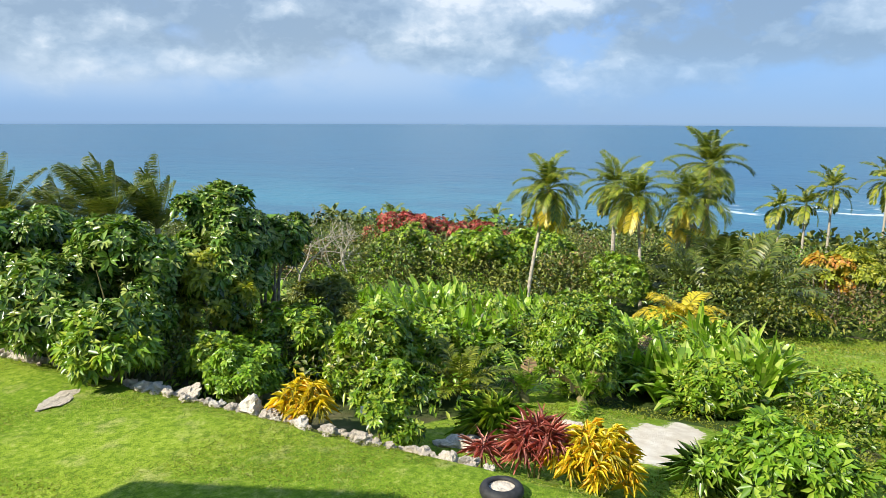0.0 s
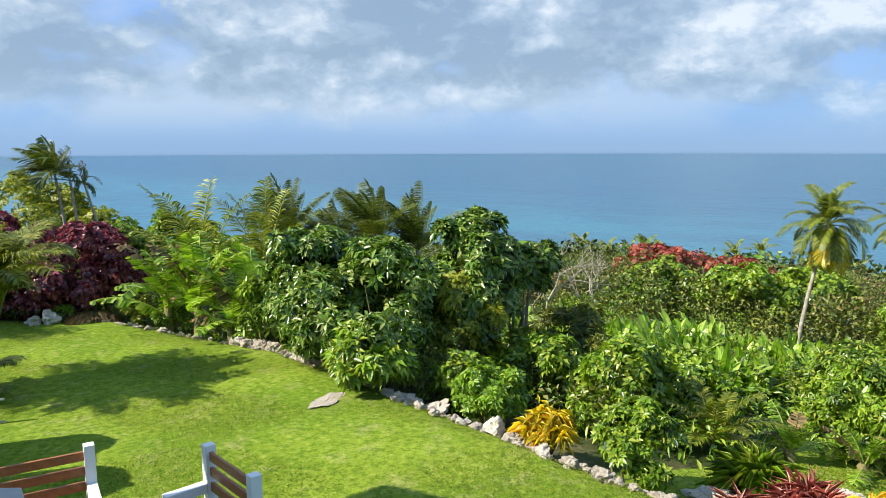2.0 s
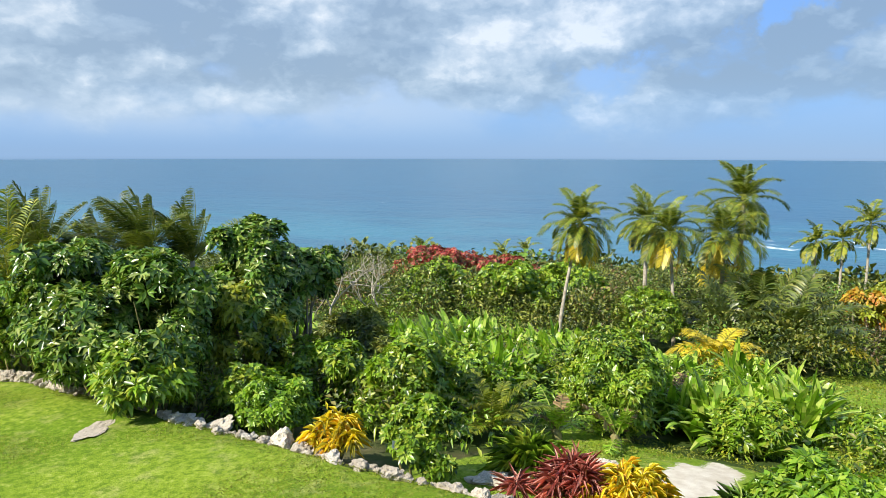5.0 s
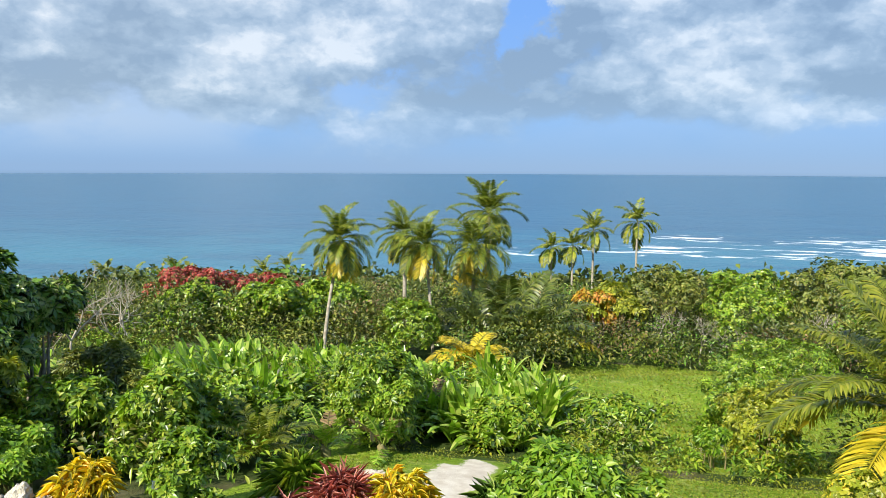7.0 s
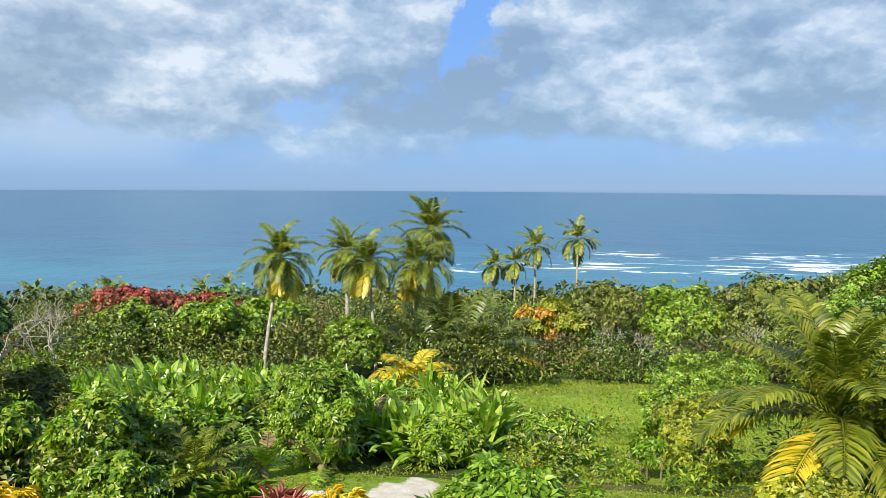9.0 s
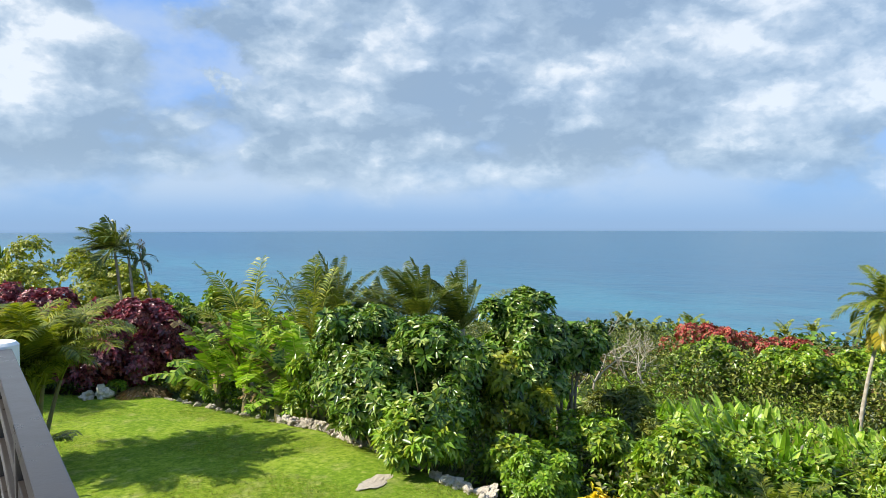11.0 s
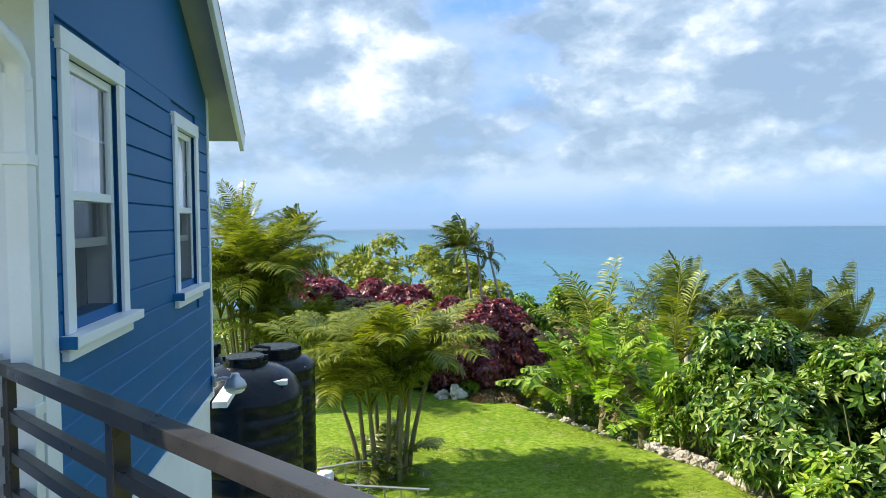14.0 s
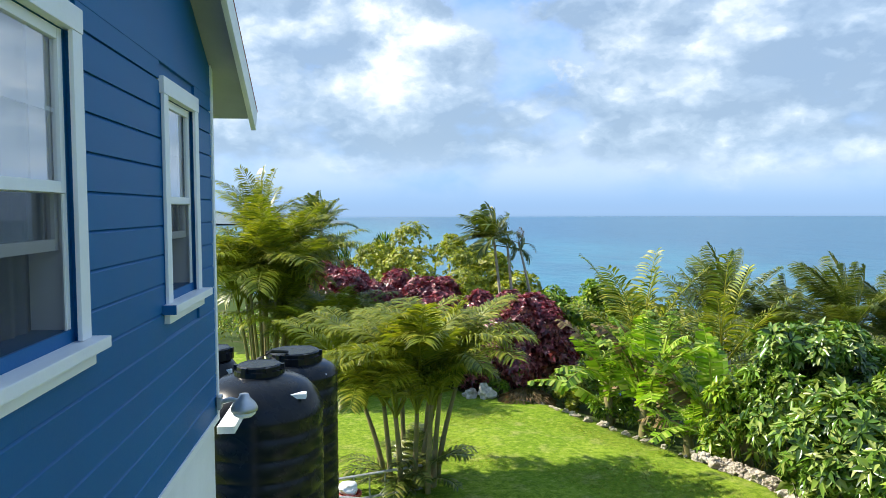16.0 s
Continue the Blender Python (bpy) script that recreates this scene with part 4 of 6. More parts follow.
def paddle_arrays(rng, L, W, az, el, sag, torn=True, n=12):
    """A long banana blade on its stalk: arched midrib, halves whole or torn into hanging strips."""
    if torn:
        n = 24
    t = np.linspace(0, 1, n + 1)
    d = np.array([math.cos(az) * math.cos(el), math.sin(az) * math.cos(el), math.sin(el)])
    rib = d[None, :] * (t * L)[:, None]
    rib[:, 2] -= sag * L * t ** 2.3
    rib += WIND[None, :] * (0.10 * L * t ** 2)[:, None]
    T = unit(np.gradient(rib, axis=0))
    side = unit(np.cross(T, np.array([0, 0, 1.0])))
    up = np.cross(side, T)
    V, F = [], []
    for s in (-1, 1):
        fall = 0.1
        for i in range(n):
            if t[i] < 0.16:
                continue
            w0 = W * math.sin(math.pi * min(1, 0.10 + 0.9 * t[i])) ** 0.55
            w1 = W * math.sin(math.pi * min(1, 0.10 + 0.88 * t[i + 1])) ** 0.55
            if not torn:
                fall = 0.15
            elif rng.random() < 0.6:
                fall = rng.uniform(-0.55, 0.25)
            b = len(V)
            gap = 0.72 if torn and rng.random() < 0.6 else 1.0
            q = rib[i] + (rib[i + 1] - rib[i]) * gap
            lead = T[i] * w0 * (0.35 if torn else 0.0)
            sag_tip = np.array([0, 0, min(fall, 0.0) * w0 * 0.6]) if torn else 0.0
            V += [rib[i], q, q + s * side[i + 1] * w1 + up[i + 1] * w1 * fall + lead + sag_tip, rib[i] + s * side[i] * w0 + up[i] * w0 * fall + lead + sag_tip]
            F += [(b, b + 1, b + 2), (b, b + 2, b + 3)]
    V2, F2 = tube_arrays(rib, np.linspace(0.03, 0.006, n + 1) * (L / 2.0) ** 0.5, 4)
    F2 = np.concatenate([F2[:, [0, 1, 2]], F2[:, [0, 2, 3]]])
    V, F = np.array(V), np.array(F)
    return np.concatenate([V, V2]), np.concatenate([F, F2 + len(V)])


def banana(x, y, h, leaves, L, W, label, seed, mat="banana", group="banana plants"):
    rng = np.random.default_rng(seed)
    root = new("banana_plant")
    sh = h * 0.42
    tubes("stem", [([(0, 0, -0.25), (0.03, 0, sh * 0.4), (0.0, 0.05, sh * 0.8), (0, 0, sh * 1.05)], [0.13, 0.11, 0.09, 0.05])], M["stem"], root, 9)
    for i in range(leaves):
        V, F = paddle_arrays(rng, L * rng.uniform(0.75, 1.1), W * rng.uniform(0.8, 1.1), i * 2.4 + rng.uniform(-0.3, 0.3), rng.uniform(0.55, 1.45), rng.uniform(0.2, 0.5))
        V[:, 2] += sh * rng.uniform(0.3, 1.0)
        dead = i < 2 and leaves > 5
        tri_mesh("leaf", V, F, M["leaf_brown" if dead else mat], root, "dry brown hanging leaf" if dead else "")
    place(root, x, y, gz(x, y))
    return tagged(root, label, "banana plant", group)


def spiky(name, x, y, h, r, mat, blades_n, label, seed, heads=7, leaf=0.4, width=0.03, category="shrub", stem_mat="stem", droop=0.35, ball=False):
    """A plant of long narrow leaves in rosettes at the ends of its stems."""
    rng = np.random.default_rng(seed)
    root = new(name)
    P, D, paths = [], [], []
    for k in range(heads):
        a, e = k * 2.4, math.sqrt((k + 0.3) / heads) * r * 0.65
        hz = h * (0.72 - 0.42 * (e / max(r, 0.01)) ** 2) * rng.uniform(0.8, 1.1)
        c = np.array([math.cos(a) * e, math.sin(a) * e, hz])
        paths.append(([(c[0] * 0.2, c[1] * 0.2, -0.15), (c[0] * 0.6, c[1] * 0.6, hz * 0.5), c], [0.02, 0.015, 0.012]))
        m = blades_n // heads
        d = sphere_dirs(rng, m)
        d[:, 2] = np.abs(d[:, 2]) * (1.0 if ball else 1.2) - (0.35 if ball else 0.05)
        D.append(unit(d + np.array([c[0], c[1], 0]) * 0.4))
        P.append(c + rng.normal(size=(m, 3)) * 0.04 + np.array([0, 0, -1]) * rng.uniform(0, 0.22 * h, (m, 1)))
    P, D = np.concatenate(P), np.concatenate(D)
    U = unit(np.array([0, 0, 1.0]) + rng.normal(size=P.shape) * 0.2)
    sz = rng.uniform(0.7, 1.2, len(P))
    V, F = blades(P, D, U, leaf * sz, width * sz, droop, 0.2)
    tri_mesh("leaves", V, F, M[mat], root)
    tubes("stem", paths, M[stem_mat], root, 5)
    place(root, x, y, gz(x, y))
    return tagged(root, label, category)


# shrubs along the stone edging
SCHEF = "glossy dark green umbrella shrub beside the stone edging"
bush("shrub", 8.5, 4.9, 1.25, 1.05, "leaf_mid", 0.23, 0.075, 420, 9, "bright green umbrella shrub low on the lawn edge", 11)
bush("shrub", 9.3, 6.0, 3.15, 1.5, "leaf_dark", 0.23, 0.075, 1000, 9, SCHEF, 12, low=0.2)
bush("shrub", 8.8, 8.4, 3.3, 1.25, "leaf_dark", 0.23, 0.075, 800, 9, SCHEF, 13, low=0.3)
bush("shrub", 9.6, 8.9, 3.2, 1.3, "leaf_dark", 0.26, 0.085, 650, 9, SCHEF, 14, low=0.3)
bush("shrub", 8.7, 6.9, 2.1, 1.15, "leaf_dark", 0.26, 0.085, 520, 9, SCHEF, 15)
bush("shrub", 8.6, 9.9, 2.1, 0.9, "leaf_mid", 0.23, 0.075, 320, 9, "pale-leaved umbrella shrub behind the rock pile", 16)
bush("tree", 12.0, 6.1, 4.3, 1.35, "leaf_dark", 0.22, 0.08, 1500, 9, "round-headed dark green broadleaf tree on a thin trunk", 17, "tree", low=0.75)
bush("tree", 13.7, 6.3, 3.6, 1.0, "leaf_dark", 0.22, 0.08, 480, 8, "darker lower broadleaf tree beside the round-headed one", 18, "tree", low=2.0)
bush("shrub", 11.2, 5.5, 2.7, 1.0, "leaf_lime", 0.22, 0.075, 420, 8, "pale olive shrub under the round tree", 19, low=0.5)
bush("shrub", 10.2, 4.1, 1.2, 0.75, "leaf_mid", 0.17, 0.07, 420, 8, "mid-green shrub by the stone edging", 20)
bush("shrub", 10.0, 3.0, 1.15, 0.72, "leaf_bright", 0.13, 0.055, 620, 9, "bright green clipped shrub by the stone edging", 21)
bush("shrub", 10.0, -0.3, 1.35, 0.66, "leaf_mid", 0.14, 0.06, 620, 9, "green hibiscus shrub with a white flower", 22, low=0.1)
bush("shrub", 12.6, 2.2, 1.9, 1.15, "leaf_mid", 0.18, 0.075, 620, 8, "green leafy shrub below the lawn", 23)
bush("shrub", 14.6, 2.4, 1.7, 1.1, "leaf_mid", 0.18, 0.075, 460, 8, "green leafy shrub below the lawn", 24)
bush("shrub", 17.0, -0.5, 2.35, 1.4, "leaf_mid", 0.17, 0.06, 1500, 9, "dense round green shrub on the slope", 25)
bush("shrub", 12.4, -5.5, 0.95, 1.15, "leaf_bright", 0.22, 0.075, 420, 9, "bright green papaya-like shrub beside the sandy path", 26)
bush("shrub", 12.9, -6.4, 0.7, 0.7, "leaf_mid", 0.2, 0.07, 200, 9, "bright green papaya-like shrub beside the sandy path", 27)
bush("shrub", 18.0, -3.4, 1.15, 1.0, "leaf_mid", 0.2, 0.075, 320, 8, "bright green broadleaf shrub past the path", 28)
bush("shrub", 19.6, -6.0, 1.2, 1.1, "leaf_mid", 0.22, 0.08, 300, 8, "green broadleaf shrub past the path", 29)
bush("shrub", 15.8, 6.6, 1.7, 1.3, "leaf_olive", 0.26, 0.05, 420, 8, "olive grassy shrub on the slope", 30)
bush("shrub", 14.2, 4.6, 1.8, 1.1, "leaf_olive", 0.22, 0.05, 380, 8, "olive grassy shrub on the slope", 31)
bush("shrub", 12.6, 4.4, 1.6, 1.0, "leaf_mid", 0.2, 0.07, 320, 8, "green shrub on the slope below the tree", 132)
bush("shrub", 21.1, -9.6, 1.8, 1.1, "leaf_lime", 0.13, 0.06, 560, 8, "lime green shrub beside the clearing", 32)
bush("shrub", 19.3, -9.3, 1.2, 0.8, "leaf_lime", 0.13, 0.06, 330, 8, "lime green shrub beside the clearing", 33)
bush("shrub", 23.5, -9.0, 1.6, 1.0, "leaf_mid", 0.15, 0.06, 380, 8, "green shrub beside the clearing", 133)
bush("tree", 17.5, -8.1, 0.95, 0.42, "leaf_bright", 0.16, 0.06, 70, 8, "small young tree on the grass", 34, "tree", low=0.35)
bush("shrub", 28.0, -10.8, 1.9, 2.4, "leaf_mid", 0.16, 0.04, 900, 8, "rounded mound of feathery green growth", 35)
bush("shrub", 13.4, -10.6, 1.05, 0.9, "leaf_lime", 0.12, 0.06, 420, 8, "lime green shrub under the coconut palm", 36)
bush("tree", 19.5, -14.5, 4.3, 2.2, "leaf_dark", 0.2, 0.08, 700, 8, "dark leafy tree behind the coconut palm", 37, "tree", low=0.3)
bush("tree", 16.9, -14.2, 3.3, 1.9, "leaf_dark", 0.2, 0.08, 800, 8, "dark leafy tree behind the coconut palm", 238, "tree", low=0.1)
bush("tree", 24.0, -15.5, 4.0, 2.3, "leaf_dark", 0.22, 0.09, 600, 8, "dark leafy tree behind the coconut palm", 38, "tree", low=0.3)
bush("shrub", 5.2, 17.0, 2.8, 2.0, "leaf_purple", 0.17, 0.09, 2300, 8, "burgundy-leaved shrub at the end of the lawn", 40, group="burgundy shrubs")
bush("shrub", 3.3, 18.6, 3.0, 2.3, "leaf_purple", 0.17, 0.09, 2300, 8, "burgundy-leaved shrub at the end of the lawn", 41, group="burgundy shrubs")
bush("shrub", 1.5, 20.8, 3.3, 2.3, "leaf_purple", 0.17, 0.09, 1900, 8, "burgundy-leaved shrub at the end of the lawn", 42, group="burgundy shrubs")
bush("shrub", 0.0, 23.5, 3.6, 2.3, "leaf_purple", 0.18, 0.09, 1700, 8, "burgundy-leaved shrub at the end of the lawn", 43, group="burgundy shrubs")
bush("tree", 4.7, 31.0, 5.3, 4.3, "leaf_lime", 0.17, 0.09, 3200, 8, "spreading yellow-green tree beyond the burgundy hedge", 44, "tree", low=1.2)
bush("tree", 7.2, 28.0, 4.3, 2.5, "leaf_lime", 0.17, 0.09, 1300, 8, "spreading yellow-green tree beyond the burgundy hedge", 45, "tree", low=0.6)
bush("tree", -2.0, 33.0, 5.4, 3.0, "leaf_olive", 0.22, 0.1, 700, 8, "olive green tree far beyond the lawn", 46, "tree", low=0.6)
bush("tree", 7.2, 20.3, 3.4, 1.25, "leaf_mid", 0.2, 0.1, 480, 8, "green tree behind the burgundy shrubs", 47, "tree", low=0.3)
bush("tree", 8.9, 20.3, 3.7, 1.3, "leaf_mid", 0.2, 0.1, 480, 8, "green tree behind the burgundy shrubs", 48, "tree", low=0.3)
bush("tree", 10.5, 21.5, 3.9, 1.4, "leaf_mid", 0.2, 0.1, 420, 8, "green tree behind the banana plants", 49, "tree", low=0.3)
bush("shrub", 6.6, 15.2, 0.9, 0.6, "leaf_lime", 0.14, 0.06, 200, 8, "small lime shrub at the lawn edge", 50)
bush("shrub", 7.2, 13.6, 0.75, 0.5, "leaf_bright", 0.2, 0.05, 150, 8, "small fern-like plant at the lawn edge", 51)
bush("shrub", 4.7, 15.6, 0.45, 0.3, "leaf_mid", 0.14, 0.06, 70, 7, "small green plant beside a white rock", 52)
bush("tree", 35.2, 18.5, 3.6, 2.2, "leaf_mid", 0.3, 0.2, 600, 7, "broad-leaved sea grape tree on the slope", 53, "tree", low=0.2, group="sea grape trees")
bush("tree", 36.2, 13.8, 3.4, 2.5, "leaf_mid", 0.3, 0.2, 700, 7, "broad-leaved sea grape tree on the slope", 54, "tree", low=0.2, group="sea grape trees")
bush("tree", 40.5, 12.6, 4.0, 2.6, "leaf_mid", 0.3, 0.2, 700, 7, "broad-leaved sea grape tree on the slope", 55, "tree", low=0.2, group="sea grape trees")
bush("tree", 46.4, 27.2, 4.5, 3.5, "leaf_flower_red", 0.3, 0.16, 1100, 7, "red-flowering tree among green woods", 56, "tree", low=0.8, group="red-flowering trees")
bush("tree", 49.0, 22.0, 4.0, 2.6, "leaf_flower_red", 0.3, 0.15, 420, 7, "red-flowering tree among green woods", 57, "tree", low=0.8, group="red-flowering trees")
bush("tree", 35.8, 5.6, 3.0, 2.0, "leaf_mid", 0.2, 0.08, 800, 8, "feathery green tree below the palms", 58, "tree", low=0.2)
bush("tree", 45.0, -2.8, 3.9, 1.5, "leaf_orange", 0.3, 0.16, 160, 7, "almond tree with orange and yellow leaves", 59, "tree", low=1.2)
bush("tree", 46.0, -3.6, 4.0, 2.2, "leaf_lime", 0.3, 0.14, 400, 7, "yellow-green tree behind the almond tree", 60, "tree", low=0.6)
for k, (ex, ey, eh, er) in enumerate([(49.2, -7.0, 5.0, 3.4), (48.5, -12.0, 5.4, 3.4), (45.5, -16.6, 5.8, 3.2), (40.0, -21.0, 6.2, 3.6), (35.0, -21.5, 6.0, 3.4), (30.5, -20.5, 5.2, 3.0)]):
    bush("tree", ex, ey, eh, er, ("leaf_olive", "leaf_mid")[k % 2], 0.27, 0.12, 800, 7, "scrubby green tree at the edge of the clearing", 70 + k, "tree", low=1.0, group="trees at the clearing")

# yellow crotons, red cordyline, straps
spiky("shrub", 9.5, 1.1, 1.0, 0.6, "leaf_yellow", 900, "golden yellow croton shrub by the stone edging", 90, 16, 0.24, 0.045, ball=True)
spiky("shrub", 10.65, -3.4, 1.2, 0.85, "leaf_yellow", 1300, "golden yellow croton shrub beside the sandy path", 91, 16, 0.24, 0.045, ball=True)
spiky("shrub", 10.4, -2.6, 1.2, 0.42, "leaf_red", 700, "red spiky cordyline beside the yellow croton", 92, 3, 0.38, 0.032, ball=True, droop=0.15)
spiky("shrub", 9.9, -2.0, 0.5, 0.25, "leaf_red", 90, "small red spiky cordyline", 93, 1, 0.36, 0.03, ball=True, droop=0.15)
spiky("shrub", 11.6, -1.3, 0.9, 0.4, "leaf_mid", 300, "green strap-leaved clump beside the cordyline", 94, 4, 0.65, 0.03, droop=0.3)
spiky("shrub", 11.9, -4.6, 0.6, 0.35, "leaf_dark", 200, "green strap-leaved clump beside the path", 95, 3, 0.5, 0.03, droop=0.3)

# white flowers on the hibiscus
def flower(x, y, z, r, label):
    rng = np.random.default_rng(int(x * 100))
    root = new("flower")
    for k in range(5):
        a = k * 2 * math.pi / 5
        D = np.array([[math.cos(a), math.sin(a), 0.45]])
        V, F = blades(np.zeros((1, 3)), unit(D), np.array([[0, 0, 1.0]]), [r], [r * 1.1], 0.05, 0.1)
        tri_mesh("petal", V, F, M["white_petal"], root)
    place(root, x, y, z)
    root.rotation_euler = (0.9, -0.5, 0.3)
    tagged(root, label, "flower")


flower(9.33, -0.32, -2.62, 0.10, "white hibiscus flower on a green shrub")
flower(9.6, 2.75, -2.75, 0.05, "small white flower on the clipped shrub")

# banana plants at the lawn's far edge
banana(7.5, 12.4, 3.6, 16, 2.7, 0.30, "tall banana plant with torn leaves by the lawn", 100)
banana(7.0, 13.4, 2.9, 14, 2.2, 0.29, "banana plant with torn leaves by the lawn", 101)
banana(8.5, 11.2, 3.2, 15, 2.5, 0.29, "banana plant with torn pale leaves by the lawn", 102)
banana(8.4, 13.6, 3.7, 14, 2.7, 0.30, "tall banana plant with torn leaves by the lawn", 103)
banana(7.9, 11.0, 1.6, 7, 1.4, 0.26, "low banana plant beside the rock pile", 104)
banana(8.7, 10.1, 1.5, 6, 1.3, 0.26, "low banana plant beside the rock pile", 105)
banana(15.5, -1.2, 0.7, 8, 1.3, 0.2, "young banana plant on the slope", 106)
banana(14.9, -0.1, 0.6, 8, 1.2, 0.19, "young banana plant on the slope", 107)
banana(19.0, -1.0, 1.7, 7, 1.5, 0.25, "young banana plant on the slope", 108)
for k in range(2):
    palm("young_palm", 8.4 + 1.6 * k, 14.9 - 1.2 * k, 1.6, 2.8, 11, "upright pale-fronded young palm behind the banana plants", 110 + k, "palm", blow=0.15, sag=0.3, el=(0.6, 1.5), parts=True, n=30, wide=0.014)

# coconut palms behind the shrubs, blown by the wind
for k, (ex, ey, eh) in enumerate([(13.8, 20.5, 4.7), (16.2, 20.6, 4.3), (16.5, 18.0, 4.9), (18.7, 18.3, 4.9)]):
    palm("coconut_palm", ex, ey, eh - 1.7, 2.7, 20, "wind-blown dark coconut palm behind the shrubs", 120 + k, "palm_dark", blow=0.5, sag=0.34, el=(0.55, 1.5), old=0, n=76, wide=0.010, leaflet=0.25, group="wind-blown palms", comb=0.7, along=0.6)
palm("coconut_palm", 5.6, 18.9, 4.65, 1.2, 20, "thin wind-bent palm above the burgundy shrubs", 230, "palm_dark", lean=(-0.35, 0.1), r=0.05, blow=0.8, sag=0.5, el=(0.1, 1.4), n=40, wide=0.017, leaflet=0.38)
palm("coconut_palm", 5.9, 18.7, 4.4, 1.2, 5, "thin wind-bent palm above the burgundy shrubs", 131, "palm_dark", lean=(-0.25, 0.1), r=0.05, blow=0.75, sag=0.25, el=(-0.1, 1.1))
palm("coconut_palm", 6.7, 18.6, 4.6, 0.9, 3, "bare bent palm stem with few dry fronds", 134, "leaf_brown", lean=(-0.7, 0.2), r=0.045, blow=0.6, sag=0.2, el=(0.0, 0.6), n=10)
# tall palms down the slope
TALL = dict(group="tall coconut palms", n=70, wide=0.015, leaflet=0.27)
palm("coconut_palm", 26.0, 5.65, 5.35, 1.6, 27, "tall coconut palm with a slanting pale trunk", 140, lean=(0.5, -0.6), r=0.065, old=5, sag=0.85, el=(-0.9, 1.5), blow=0.14, **TALL)
palm("coconut_palm", 36.9, 4.75, 5.95, 2.0, 27, "tall coconut palm with a pale trunk", 141, old=6, r=0.08, sag=0.85, el=(-0.9, 1.5), blow=0.2, lean=(0.2, 0.55), **TALL)
palm("coconut_palm", 46.6, 10.0, 7.6, 2.4, 25, "tall coconut palm with a pale trunk", 142, old=3, sag=0.7, el=(-0.8, 1.5), blow=0.3, **TALL)
palm("coconut_palm", 46.3, 4.1, 8.5, 2.7, 26, "tallest coconut palm of the group", 143, old=1, sag=0.6, el=(-0.6, 1.5), blow=0.12, **TALL)
palm("coconut_palm", 43.0, 4.2, 5.9, 2.7, 28, "coconut palm with hanging yellow-green fronds", 144, old=6, sag=0.8, el=(-0.9, 1.5), blow=0.15, **TALL)
palm("young_palm", 38.8, -0.2, 0.9, 4.2, 14, "dark young coconut palm with arching fronds", 145, "palm_dark", sag=0.6, el=(0.2, 1.4), blow=0.05, old=3, n=56, wide=0.022, group="young palms on the slope")
palm("young_palm", 37.6, 2.4, 0.8, 3.6, 12, "young coconut palm with arching fronds", 146, "palm_dark", sag=0.55, el=(0.2, 1.4), blow=0.05, n=56, wide=0.022, group="young palms on the slope")
palm("young_palm", 40.6, 1.6, 1.2, 4.0, 13, "dark young coconut palm with arching fronds", 147, "palm_dark", sag=0.55, el=(0.3, 1.4), blow=0.05, n=56, wide=0.022, group="young palms on the slope")
palm("young_palm", 26.2, -0.3, 0.75, 1.75, 15, "low palm with yellow drooping fronds", 148, "palm_yellow", sag=0.85, el=(0.1, 1.1), blow=0.0, wide=0.026, leaflet=0.30, n=50)
palm("young_palm", 13.6, 0.75, 0.25, 1.3, 13, "small yellow-green palm below the lawn", 149, "areca", sag=0.5, el=(0.2, 1.3), blow=0.0)
# coconut palm beside the grass shelf
palm("coconut_palm", 16.4, -11.5, 1.55, 2.9, 27, "large yellow-green coconut palm beside the grass", 150, "areca", sag=0.62, el=(-0.1, 1.5), blow=0.1, old=4, n=84, wide=0.0165, leaflet=0.23, along=0.6, r=0.17)
palm("coconut_palm", 14.4, -14.5, 1.6, 3.0, 18, "large coconut palm at the edge of the garden", 151, "palm", sag=0.8, el=(-0.25, 1.45), blow=0.06, old=4, n=70, leaflet=0.24, r=0.2)
# far palms near the shore
for k, (ex, ey, eh, el_) in enumerate([(111.4, 95.4, 7.5, 4.0), (114.9, 91.4, 6.6, 3.5), (111.8, 79.5, 7.2, 4.0), (129.3, 71.9, 7.2, 3.4), (131.7, 67.8, 8.0, 3.4), (114.8, 10.8, 11.0, 3.4), (110.3, 6.9, 11.0, 3.4), (110.7, 3.9, 13.2, 3.7), (113.1, -2.3, 14.4, 4.1)]):
    palm("coconut_palm", ex, ey, eh, el_, 15, "distant coconut palm above the shore woods", 160 + k, "palm", parts=False, n=22, wide=0.06, leaflet=0.27, sag=0.7, el=(-0.7, 1.5), blow=0.15, r=0.17, group="distant palms")
palm("coconut_palm", -1.2, 38.7, 6.0, 2.4, 20, "wind-blown palm far beyond the burgundy hedge", 180, "palm_dark", blow=0.45, sag=0.35, el=(0.3, 1.5), n=56, wide=0.018)

